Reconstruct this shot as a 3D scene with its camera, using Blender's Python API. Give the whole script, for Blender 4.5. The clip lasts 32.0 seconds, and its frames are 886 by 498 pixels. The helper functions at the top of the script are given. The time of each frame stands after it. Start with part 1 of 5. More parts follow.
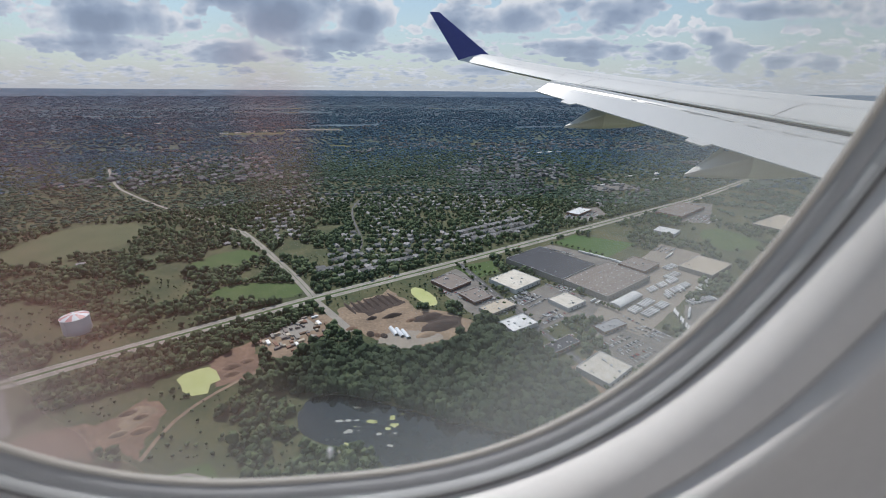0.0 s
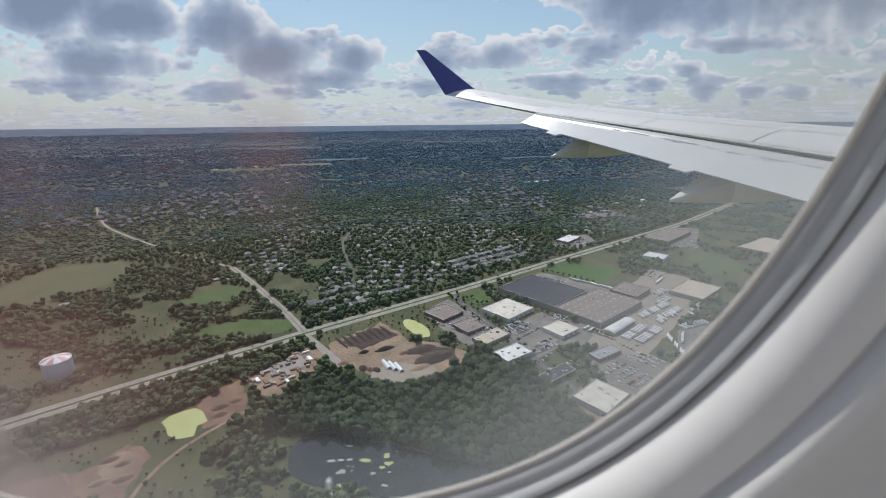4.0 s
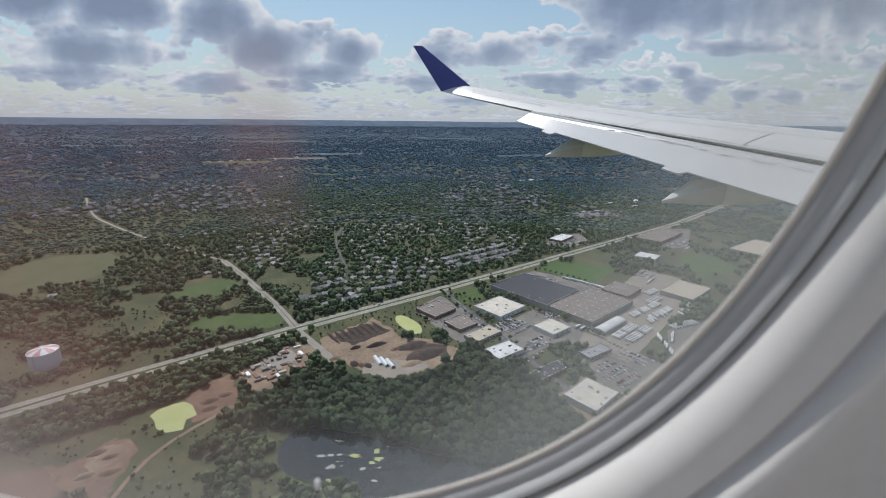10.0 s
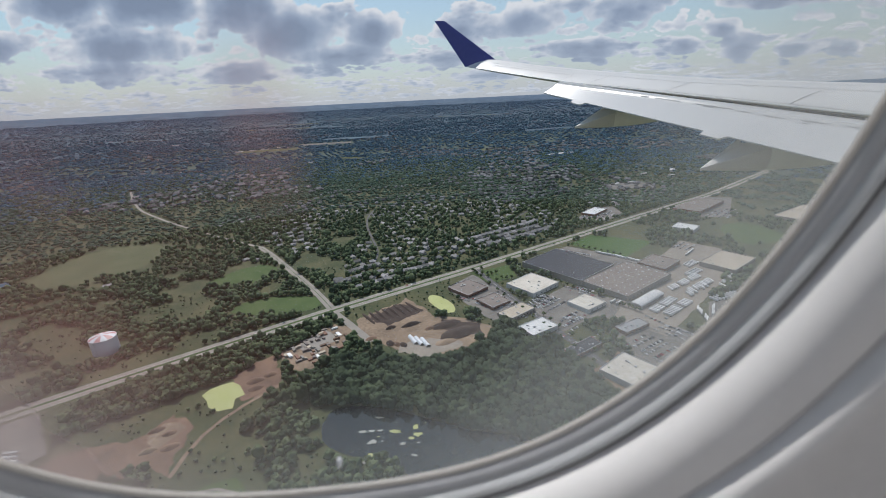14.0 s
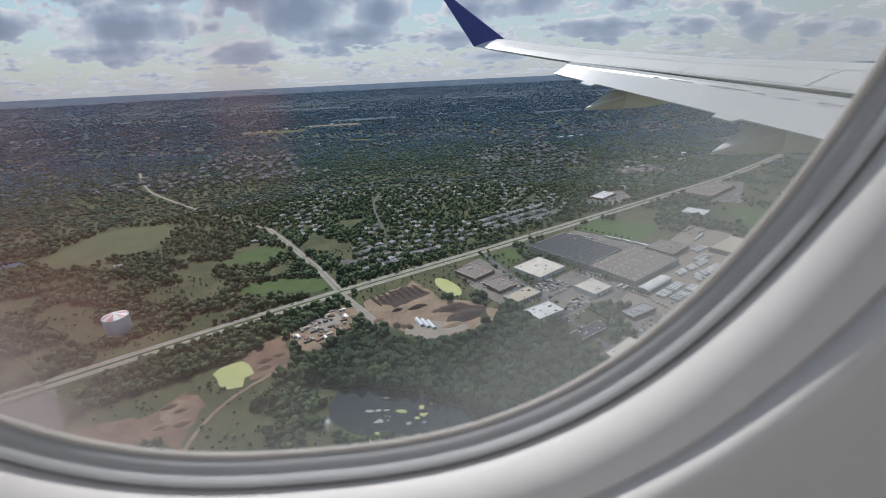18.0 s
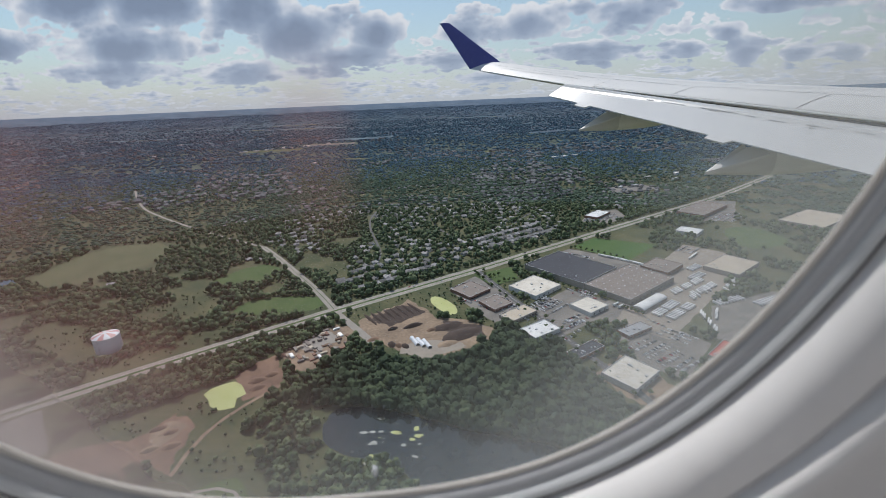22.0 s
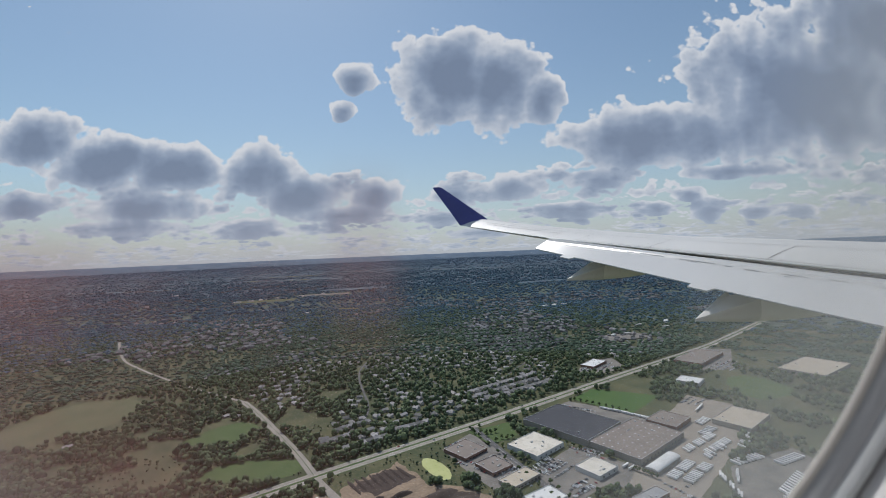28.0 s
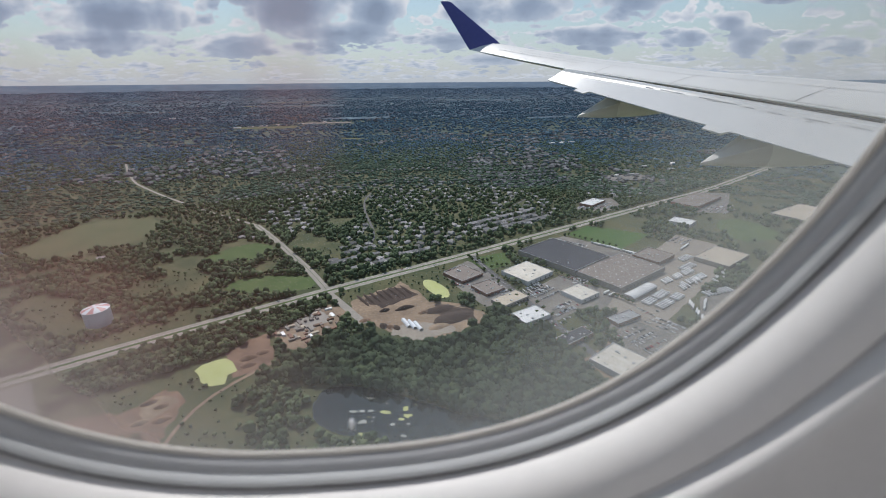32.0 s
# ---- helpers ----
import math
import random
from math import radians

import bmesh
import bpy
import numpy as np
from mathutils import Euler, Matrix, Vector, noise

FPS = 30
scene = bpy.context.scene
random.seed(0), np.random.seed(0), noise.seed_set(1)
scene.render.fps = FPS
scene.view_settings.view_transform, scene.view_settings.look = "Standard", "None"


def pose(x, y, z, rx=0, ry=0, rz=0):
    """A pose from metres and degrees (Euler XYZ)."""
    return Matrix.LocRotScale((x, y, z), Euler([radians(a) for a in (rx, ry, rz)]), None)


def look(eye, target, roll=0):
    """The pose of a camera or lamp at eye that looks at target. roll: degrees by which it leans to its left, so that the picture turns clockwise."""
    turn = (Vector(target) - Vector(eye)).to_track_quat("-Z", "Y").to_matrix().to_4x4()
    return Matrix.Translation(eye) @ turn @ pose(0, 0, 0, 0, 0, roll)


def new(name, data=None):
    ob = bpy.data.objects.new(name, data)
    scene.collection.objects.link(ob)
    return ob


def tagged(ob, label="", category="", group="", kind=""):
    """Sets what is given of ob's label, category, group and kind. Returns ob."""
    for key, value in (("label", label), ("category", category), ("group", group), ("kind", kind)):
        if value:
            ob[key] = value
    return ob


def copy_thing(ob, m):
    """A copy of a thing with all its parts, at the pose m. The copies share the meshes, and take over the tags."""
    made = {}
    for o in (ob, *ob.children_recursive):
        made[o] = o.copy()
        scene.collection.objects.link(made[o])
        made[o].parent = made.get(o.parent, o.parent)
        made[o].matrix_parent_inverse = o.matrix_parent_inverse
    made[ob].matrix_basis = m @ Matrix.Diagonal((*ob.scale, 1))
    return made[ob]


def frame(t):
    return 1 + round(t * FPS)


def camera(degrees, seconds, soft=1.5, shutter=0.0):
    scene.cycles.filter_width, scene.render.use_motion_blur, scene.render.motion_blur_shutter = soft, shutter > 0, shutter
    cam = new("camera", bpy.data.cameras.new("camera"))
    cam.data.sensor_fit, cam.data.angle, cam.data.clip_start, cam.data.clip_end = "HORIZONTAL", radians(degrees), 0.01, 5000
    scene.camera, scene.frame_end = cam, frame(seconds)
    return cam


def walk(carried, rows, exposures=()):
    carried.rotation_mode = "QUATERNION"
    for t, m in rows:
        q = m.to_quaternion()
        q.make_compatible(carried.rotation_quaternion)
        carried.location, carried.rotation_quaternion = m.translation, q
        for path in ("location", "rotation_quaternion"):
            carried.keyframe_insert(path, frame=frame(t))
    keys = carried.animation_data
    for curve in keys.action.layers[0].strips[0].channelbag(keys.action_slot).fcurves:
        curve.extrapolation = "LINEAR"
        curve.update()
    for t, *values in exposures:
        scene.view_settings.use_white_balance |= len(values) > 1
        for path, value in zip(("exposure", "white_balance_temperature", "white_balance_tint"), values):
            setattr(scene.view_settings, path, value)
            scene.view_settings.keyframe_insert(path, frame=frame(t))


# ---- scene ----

# ================= camera =================
cam = camera(90.9, 32.0, soft=1.0)
# focused far away: the window, a hand's width off, is out of focus
cam.data.dof.use_dof, cam.data.dof.focus_distance, cam.data.dof.aperture_fstop = True, 300.0, 16.0
# seconds, eye x y z (metres, ground at z = 0), turn in degrees: a hand-held camera close to a cabin window
ROWS = [
    (0, -0.0001, -0.0004, 330.0019, 69.90, -0.46, -0.10),
    (0.5, 0.0002, 0.0002, 330.0017, 69.78, -0.16, -0.01),
    (1, 0.0004, 0.0009, 330.0016, 72.19, 0.24, -0.12),
    (1.5, -0.0001, 0.0008, 330.0009, 76.01, 0.99, -1.05),
    (2, -0.0005, 0.0008, 330.0002, 77.11, 1.03, -1.82),
    (2.5, -0.0010, 0.0007, 329.9996, 76.66, 1.33, -2.01),
    (3, -0.0015, 0.0006, 329.9989, 75.32, 1.21, -1.99),
    (3.5, -0.0019, 0.0006, 329.9983, 74.42, 0.71, -1.86),
    (5.5, -0.0038, 0.0004, 329.9956, 72.73, 0.49, -1.37),
    (6, -0.0043, 0.0003, 329.9950, 72.29, 1.69, -1.42),
    (6.5, -0.0015, -0.0002, 329.9985, 72.74, 1.87, -1.39),
    (7, -0.0016, -0.0002, 330.0002, 73.42, 1.39, -1.37),
    (7.5, -0.0004, -0.0000, 330.0042, 73.70, -1.00, -1.03),
    (8, -0.0016, -0.0002, 330.0004, 73.84, -1.07, -1.47),
    (8.5, -0.0018, -0.0002, 329.9995, 73.74, -0.77, -1.82),
    (9, -0.0019, 0.0006, 330.0014, 73.77, -1.04, -1.86),
    (9.5, -0.0022, -0.0002, 329.9993, 73.53, -1.15, -2.05),
    (10, -0.0019, 0.0005, 329.9993, 73.48, -0.63, -2.19),
    (10.5, -0.0015, 0.0011, 329.9993, 72.43, -0.55, -1.81),
    (11, -0.0012, 0.0018, 329.9993, 71.80, -0.12, -1.08),
    (11.5, -0.0009, 0.0025, 329.9992, 71.83, 0.25, -0.83),
    (12, -0.0005, 0.0031, 329.9992, 71.81, 0.70, -0.91),
    (12.5, -0.0002, 0.0038, 329.9992, 71.64, 0.73, -0.82),
    (13, 0.0001, 0.0045, 329.9992, 71.65, 0.73, -0.50),
    (13.5, 0.0015, 0.0034, 329.9990, 71.13, 2.28, 0.21),
    (14, 0.0029, 0.0022, 329.9988, 70.82, 2.63, 0.96),
    (14.5, 0.0038, 0.0019, 329.9982, 70.56, 2.75, 1.33),
    (16.5, 0.0078, 0.0007, 329.9962, 69.93, 2.72, 1.45),
    (17, 0.0072, 0.0007, 329.9923, 69.60, 2.55, 1.59),
    (17.5, 0.0068, 0.0006, 329.9907, 68.72, 2.60, 1.65),
    (18, 0.0076, 0.0007, 329.9951, 68.65, 2.51, 1.96),
    (18.5, -0.0047, -0.0004, 330.0125, 69.20, 1.44, 2.51),
    (19, -0.0059, 0.0015, 330.0099, 69.73, 1.19, 2.76),
    (19.5, -0.0058, 0.0005, 330.0078, 70.63, 1.09, 2.86),
    (20, -0.0058, -0.0005, 330.0057, 71.26, 1.36, 2.65),
    (20.5, -0.0056, -0.0004, 330.0030, 71.71, 1.98, 2.22),
    (21, -0.0048, -0.0004, 330.0052, 71.58, 2.00, 1.93),
    (21.5, -0.0053, -0.0004, 330.0022, 71.12, 2.41, 1.58),
    (22, -0.0048, -0.0004, 330.0039, 71.04, 2.25, 1.45),
    (22.5, -0.0045, -0.0019, 330.0042, 71.13, 2.27, 1.32),
    (23, -0.0032, -0.0035, 330.0044, 71.38, 2.29, 1.25),
    (23.5, -0.0030, -0.0045, 330.0023, 71.57, 2.58, 1.29),
    (24, -0.0027, -0.0054, 330.0002, 71.73, 3.20, 1.02),
    (24.5, -0.0027, -0.0046, 330.0001, 72.19, 2.86, 1.02),
    (26.5, -0.0026, -0.0011, 329.9999, 71.12, 5.76, 1.74),
    (27, -0.0025, -0.0002, 329.9998, 71.64, 6.10, 1.53),
    (27.5, -0.0092, -0.0009, 329.9981, 80.65, 4.80, 1.25),
    (28, -0.0158, -0.0015, 329.9964, 90.38, 2.39, 0.41),
    (28.5, -0.0109, -0.0010, 330.0007, 92.69, 1.74, -0.17),
    (29, -0.0060, -0.0006, 330.0050, 93.41, 1.61, -0.71),
    (29.5, -0.0047, -0.0005, 330.0023, 88.14, 1.73, -0.78),
    (30, -0.0034, -0.0003, 329.9995, 71.33, 2.43, -0.65),
    (30.5, -0.0021, -0.0002, 329.9968, 71.09, 1.88, 0.17),
    (31, -0.0006, -0.0001, 329.9943, 70.37, 1.62, 0.72),
    (31.5, -0.0007, -0.0001, 329.9913, 69.37, 1.12, 1.01),
    (32, -0.0031, 0.0020, 329.9937, 68.87, 0.39, 1.26),
]
walk(cam, [(t, pose(x, y, z, rx, ry, rz)) for t, x, y, z, rx, ry, rz in ROWS],
     exposures=[(0, 0.06, 6150, 13), (3.5, 0.06, 6150, 13), (6, 0, 6150, 13), (27.4, 0, 6150, 13), (28.2, -0.18, 6150, 13), (29.4, -0.18, 6150, 13), (30.0, 0.04, 6150, 13), (32, 0.04, 6150, 13)])

ALT = 330.0                 # height of the cabin window over the ground
HEADING = 5.46              # the aircraft's axis, degrees from x

# ================= world and sun =================
SUN_EL, SUN_AZ = radians(52), radians(-22)      # azimuth from +y towards +x
world = bpy.data.worlds.new("sky")
scene.world = world
world.use_nodes = True
wn, wl = world.node_tree.nodes, world.node_tree.links
wn.clear()


def wmath(op, a, b=None, c=None, clamp=False):
    n = wn.new("ShaderNodeMath")
    n.operation, n.use_clamp = op, clamp
    for i, v in enumerate((a, b, c)):
        if v is None:
            continue
        if isinstance(v, (int, float)):
            n.inputs[i].default_value = v
        else:
            wl.new(v, n.inputs[i])
    return n.outputs[0]


w_tc = wn.new("ShaderNodeTexCoord")
w_sep = wn.new("ShaderNodeSeparateXYZ")
wl.new(w_tc.outputs["Generated"], w_sep.inputs[0])
wx, wy, wz = w_sep.outputs
# bearing and slope of the line of sight
w_len = wmath("MAXIMUM", wmath("ABSOLUTE", wy), 0.12)
w_bear, w_slope = wmath("DIVIDE", wx, w_len), wmath("DIVIDE", wz, w_len)
w_tan = wn.new("ShaderNodeCombineXYZ")
wl.new(w_bear, w_tan.inputs[0]), wl.new(w_slope, w_tan.inputs[1])
def wnoise(vec, scale, detail, rough, shift=(0, 0, 0)):
    m = wn.new("ShaderNodeVectorMath")
    m.operation = "MULTIPLY_ADD"
    wl.new(vec, m.inputs[0])
    m.inputs[1].default_value, m.inputs[2].default_value = (1, 1, 1), shift
    n = wn.new("ShaderNodeTexNoise")
    n.inputs["Scale"].default_value, n.inputs["Detail"].default_value, n.inputs["Roughness"].default_value = scale, detail, rough
    wl.new(m.outputs[0], n.inputs["Vector"])
    return n.outputs["Fac"]


# the larger cumulus clouds: bearing, slope, half width, half height
CUMULUS = [
    (0.040, 0.395, 0.140, 0.112), (0.130, 0.375, 0.110, 0.100), (0.235, 0.345, 0.058, 0.060), (-0.195, 0.405, 0.052, 0.040), (-0.222, 0.335, 0.032, 0.024),
    (0.827, 0.341, 0.305, 0.176), (0.491, 0.250, 0.210, 0.080), (1.010, 0.484, 0.200, 0.123),
    (-0.935, 0.293, 0.111, 0.069), (-0.772, 0.242, 0.169, 0.066), (-0.622, 0.217, 0.143, 0.053),
    (-0.427, 0.205, 0.098, 0.061), (-0.687, 0.134, 0.169, 0.034), (-0.323, 0.143, 0.098, 0.045),
    (-0.154, 0.142, 0.062, 0.034),
    (-0.751, 0.084, 0.129, 0.021), (-0.454, 0.073, 0.078, 0.021),
    (-0.233, 0.092, 0.104, 0.021), (-0.984, 0.150, 0.078, 0.029),
    (0.146, 0.142, 0.086, 0.034), (0.349, 0.151, 0.084, 0.024), (0.483, 0.079, 0.040, 0.016), (0.271, 0.085, 0.098, 0.019),
    (0.603, 0.071, 0.039, 0.030), (0.557, 0.109, 0.044, 0.016), (0.711, 0.062, 0.038, 0.016), (0.816, 0.059, 0.040, 0.014),
    (0.023, 0.130, 0.047, 0.021), (0.083, 0.041, 0.072, 0.013), (0.671, 0.156, 0.150, 0.016), (-0.001, 0.077, 0.059, 0.015),
]


def cloud_field(lift):
    """Nearness to the heart of a cloud, with the sample lifted by a slope."""
    low = None
    for b, s, hw, hh in CUMULUS:
        m = wn.new("ShaderNodeVectorMath")
        m.operation = "MULTIPLY_ADD"
        wl.new(w_tan.outputs[0], m.inputs[0])
        hw, hh = hw * 1.08, hh * 1.1
        m.inputs[1].default_value = (1 / hw, 1 / hh, 0)
        m.inputs[2].default_value = (-b / hw, (lift - s) / hh, 0)
        l = wn.new("ShaderNodeVectorMath")
        l.operation = "LENGTH"
        wl.new(m.outputs[0], l.inputs[0])
        low = l.outputs["Value"] if low is None else wmath("MINIMUM", low, l.outputs["Value"])
    return wmath("SUBTRACT", 1.0, low)


def wband(lo, hi):
    """Rises from 0 to 1 between two slopes."""
    q = wn.new("ShaderNodeMapRange")
    q.interpolation_type = "SMOOTHSTEP"
    wl.new(w_slope, q.inputs["Value"])
    q.inputs["From Min"].default_value, q.inputs["From Max"].default_value = lo, hi
    return q.outputs[0]


def wscaled(kx, ky, lift, z):
    """Bearing and slope, scaled, with the sample lifted by a slope."""
    q = wn.new("ShaderNodeVectorMath")
    q.operation = "MULTIPLY_ADD"
    wl.new(w_tan.outputs[0], q.inputs[0])
    q.inputs[1].default_value, q.inputs[2].default_value = (kx, ky, 0), (0, lift * ky, z)
    return q.outputs[0]


def wpuff(kx, ky, lift, z, fine):
    """Cauliflower heaps about as tall as 1 / ky: broad noise with rounded lobes on it."""
    broad = wnoise(wscaled(kx, ky, lift, z), 1.0, 6 if fine else 3, 0.52)
    lobe = wn.new("ShaderNodeTexVoronoi")
    lobe.feature = "SMOOTH_F1"
    lobe.inputs["Smoothness"].default_value = 0.35
    lobe.inputs["Scale"].default_value, lobe.inputs["Detail"].default_value, lobe.inputs["Roughness"].default_value = 2.6, 2.0 if fine else 0.5, 0.5
    wl.new(wscaled(kx, ky, lift, z + 0.7), lobe.inputs["Vector"])
    return wmath("ADD", wmath("SUBTRACT", broad, 0.5), wmath("MULTIPLY", wmath("SUBTRACT", 0.42, lobe.outputs["Distance"]), 0.34))


def cloud_density(lift, fine=True):
    """Over 0 inside a cloud: the large cumulus, and three belts of smaller ones that shrink towards the horizon."""
    big = wmath("MAXIMUM", cloud_field(lift), -1.2)
    lump = wmath("ADD", wmath("MULTIPLY_ADD", big, 1.25, 0.22), wmath("MULTIPLY", wpuff(8.5, 10.5, lift, 3.1, fine), 1.5))
    belts = None
    for kx, ky, z, lo, hi, rise, fall, share in ((19, 88, 0.4, 0.0, 0.004, 0.040, 0.062, 0.15), (14, 40, 5.2, 0.034, 0.058, 0.085, 0.125, 0.18), (9, 18, 9.3, 0.080, 0.120, 0.165, 0.235, 0.15)):
        inside_ = wmath("MULTIPLY", wband(lo, hi), wmath("SUBTRACT", 1.0, wband(rise, fall)))
        d = wmath("ADD", wmath("MULTIPLY", wmath("ADD", wpuff(kx, ky, lift, z, fine), share), 2.4), wmath("MULTIPLY", wmath("SUBTRACT", inside_, 1.0), 0.9))
        belts = d if belts is None else wmath("MAXIMUM", belts, d)
    return wmath("MAXIMUM", lump, belts)


w_den, w_low, w_up = cloud_density(0.0), cloud_density(0.004, False), cloud_density(0.022, False)
w_alpha = wn.new("ShaderNodeMapRange")
w_alpha.interpolation_type = "SMOOTHSTEP"
wl.new(w_den, w_alpha.inputs["Value"])
w_alpha.inputs["From Min"].default_value, w_alpha.inputs["From Max"].default_value = -0.04, 0.09
w_body = wn.new("ShaderNodeValToRGB")
w_body.color_ramp.elements[0].color = (8.0, 8.1, 8.1, 1)
w_body.color_ramp.elements[1].position, w_body.color_ramp.elements[1].color = 0.85, (2.15, 2.75, 3.75, 1)
for pos, col in ((0.10, (7.7, 7.85, 7.95, 1)), (0.22, (5.9, 6.35, 6.9, 1)), (0.38, (3.9, 4.6, 5.6, 1)), (0.60, (2.75, 3.45, 4.55, 1))):
    w_body.color_ramp.elements.new(pos).color = col
# tops that face the light are brighter, bellies darker
wl.new(wmath("ADD", wmath("MULTIPLY", wmath("ADD", wmath("MULTIPLY", w_den, 2.6), w_low), 0.15), wmath("MULTIPLY", w_up, 0.34)), w_body.inputs[0])
w_sky = wn.new("ShaderNodeTexSky")
w_sky.sky_type, w_sky.sun_disc = "NISHITA", False
w_sky.sun_elevation, w_sky.sun_rotation = SUN_EL, SUN_AZ
w_sky.air_density, w_sky.dust_density, w_sky.ozone_density = 1.2, 0.5, 1.6
# pale haze low over the land
w_haze = wn.new("ShaderNodeMixRGB")
w_haze.inputs["Color2"].default_value = (5.05, 5.45, 5.9, 1)
w_tint = wn.new("ShaderNodeMixRGB")
w_tint.blend_type = "MULTIPLY"
w_tint.inputs["Fac"].default_value, w_tint.inputs["Color2"].default_value = 1.0, (0.92, 1.025, 1.0, 1)
wl.new(w_sky.outputs[0], w_tint.inputs["Color1"])
wl.new(w_tint.outputs[0], w_haze.inputs["Color1"])
wl.new(wmath("ADD", 0.12, wmath("MULTIPLY", 0.78, wmath("POWER", 2.718, wmath("MULTIPLY", wmath("MAXIMUM", w_slope, 0.0), -7.0)))), w_haze.inputs["Fac"])
w_mix = wn.new("ShaderNodeMixRGB")
wl.new(w_alpha.outputs[0], w_mix.inputs["Fac"])
wl.new(w_haze.outputs[0], w_mix.inputs["Color1"])
# far clouds pale into the haze
w_far = wn.new("ShaderNodeMixRGB")
w_far.inputs["Color2"].default_value = (5.0, 5.45, 5.9, 1)
wl.new(wmath("MULTIPLY", 0.55, wmath("POWER", 2.718, wmath("MULTIPLY", wmath("MAXIMUM", w_slope, 0.0), -9.0))), w_far.inputs["Fac"])
wl.new(w_body.outputs[0], w_far.inputs["Color1"])
wl.new(w_far.outputs[0], w_mix.inputs["Color2"])
w_bg = wn.new("ShaderNodeBackground")
w_bg.inputs["Strength"].default_value = 0.092
wl.new(w_mix.outputs[0], w_bg.inputs["Color"])
wl.new(w_bg.outputs[0], wn.new("ShaderNodeOutputWorld").inputs["Surface"])

sun = new("sun", bpy.data.lights.new("sun", "SUN"))
sun.data.energy, sun.data.angle, sun.data.color = 3.5, radians(0.55), (1.0, 0.95, 0.87)
sun_dir = Vector((math.sin(SUN_AZ) * math.cos(SUN_EL), math.cos(SUN_AZ) * math.cos(SUN_EL), math.sin(SUN_EL)))
sun.matrix_world = look(sun_dir * 2000, (0, 0, 0))

# ================= materials =================


def surface(name, base, other=None, rough=0.8, metal=0.0, scale=0.2, fine=3.0, bump=0.0, vary=0.0, spec=0.4, island=False, contrast=(0.35, 0.65)):
    """A node material: two colours mixed by coarse and fine noise at real-world size, fine relief, and a shade that varies from piece to piece."""
    m = bpy.data.materials.new(name)
    m.use_nodes = True
    nt = m.node_tree
    n, l = nt.nodes, nt.links
    bsdf = n["Principled BSDF"]
    bsdf.inputs["Roughness"].default_value, bsdf.inputs["Metallic"].default_value = rough, metal
    bsdf.inputs["Specular IOR Level"].default_value = spec
    other = other or tuple(c * 0.75 for c in base)
    geo = n.new("ShaderNodeNewGeometry")
    coarse, grain = n.new("ShaderNodeTexNoise"), n.new("ShaderNodeTexNoise")
    for t, s, d in ((coarse, scale, 4), (grain, fine, 5)):
        t.inputs["Scale"].default_value, t.inputs["Detail"].default_value = s, d
        l.new(geo.outputs["Position"], t.inputs["Vector"])
    add = n.new("ShaderNodeMath")
    add.operation = "MULTIPLY_ADD"
    l.new(grain.outputs["Fac"], add.inputs[0])
    add.inputs[1].default_value = 0.45
    mul = n.new("ShaderNodeMath")
    mul.operation = "MULTIPLY"
    l.new(coarse.outputs["Fac"], mul.inputs[0])
    mul.inputs[1].default_value = 0.55
    l.new(mul.outputs[0], add.inputs[2])
    ramp = n.new("ShaderNodeMapRange")
    ramp.inputs["From Min"].default_value, ramp.inputs["From Max"].default_value = contrast
    l.new(add.outputs[0], ramp.inputs["Value"])
    mix = n.new("ShaderNodeMixRGB")
    mix.inputs["Color1"].default_value, mix.inputs["Color2"].default_value = (*base, 1), (*other, 1)
    l.new(ramp.outputs[0], mix.inputs["Fac"])
    col = mix.outputs[0]
    if vary:
        if island:
            rnd = geo.outputs["Random Per Island"]
        else:
            rnd = n.new("ShaderNodeObjectInfo").outputs["Random"]
        val = n.new("ShaderNodeMapRange")
        val.inputs["To Min"].default_value, val.inputs["To Max"].default_value = 1 - vary, 1 + vary
        l.new(rnd, val.inputs["Value"])
        hsv = n.new("ShaderNodeHueSaturation")
        l.new(val.outputs[0], hsv.inputs["Value"])
        hue = n.new("ShaderNodeMapRange")
        hue.inputs["To Min"].default_value, hue.inputs["To Max"].default_value = 0.5 + vary * 0.05, 0.5 - vary * 0.07
        l.new(rnd, hue.inputs["Value"])
        l.new(hue.outputs[0], hsv.inputs["Hue"])
        l.new(col, hsv.inputs["Color"])
        col = hsv.outputs[0]
    l.new(col, bsdf.inputs["Base Color"])
    if bump:
        b = n.new("ShaderNodeBump")
        b.inputs["Strength"].default_value, b.inputs["Distance"].default_value = 0.6, bump
        l.new(grain.outputs["Fac"], b.inputs["Height"])
        l.new(b.outputs[0], bsdf.inputs["Normal"])
    return m


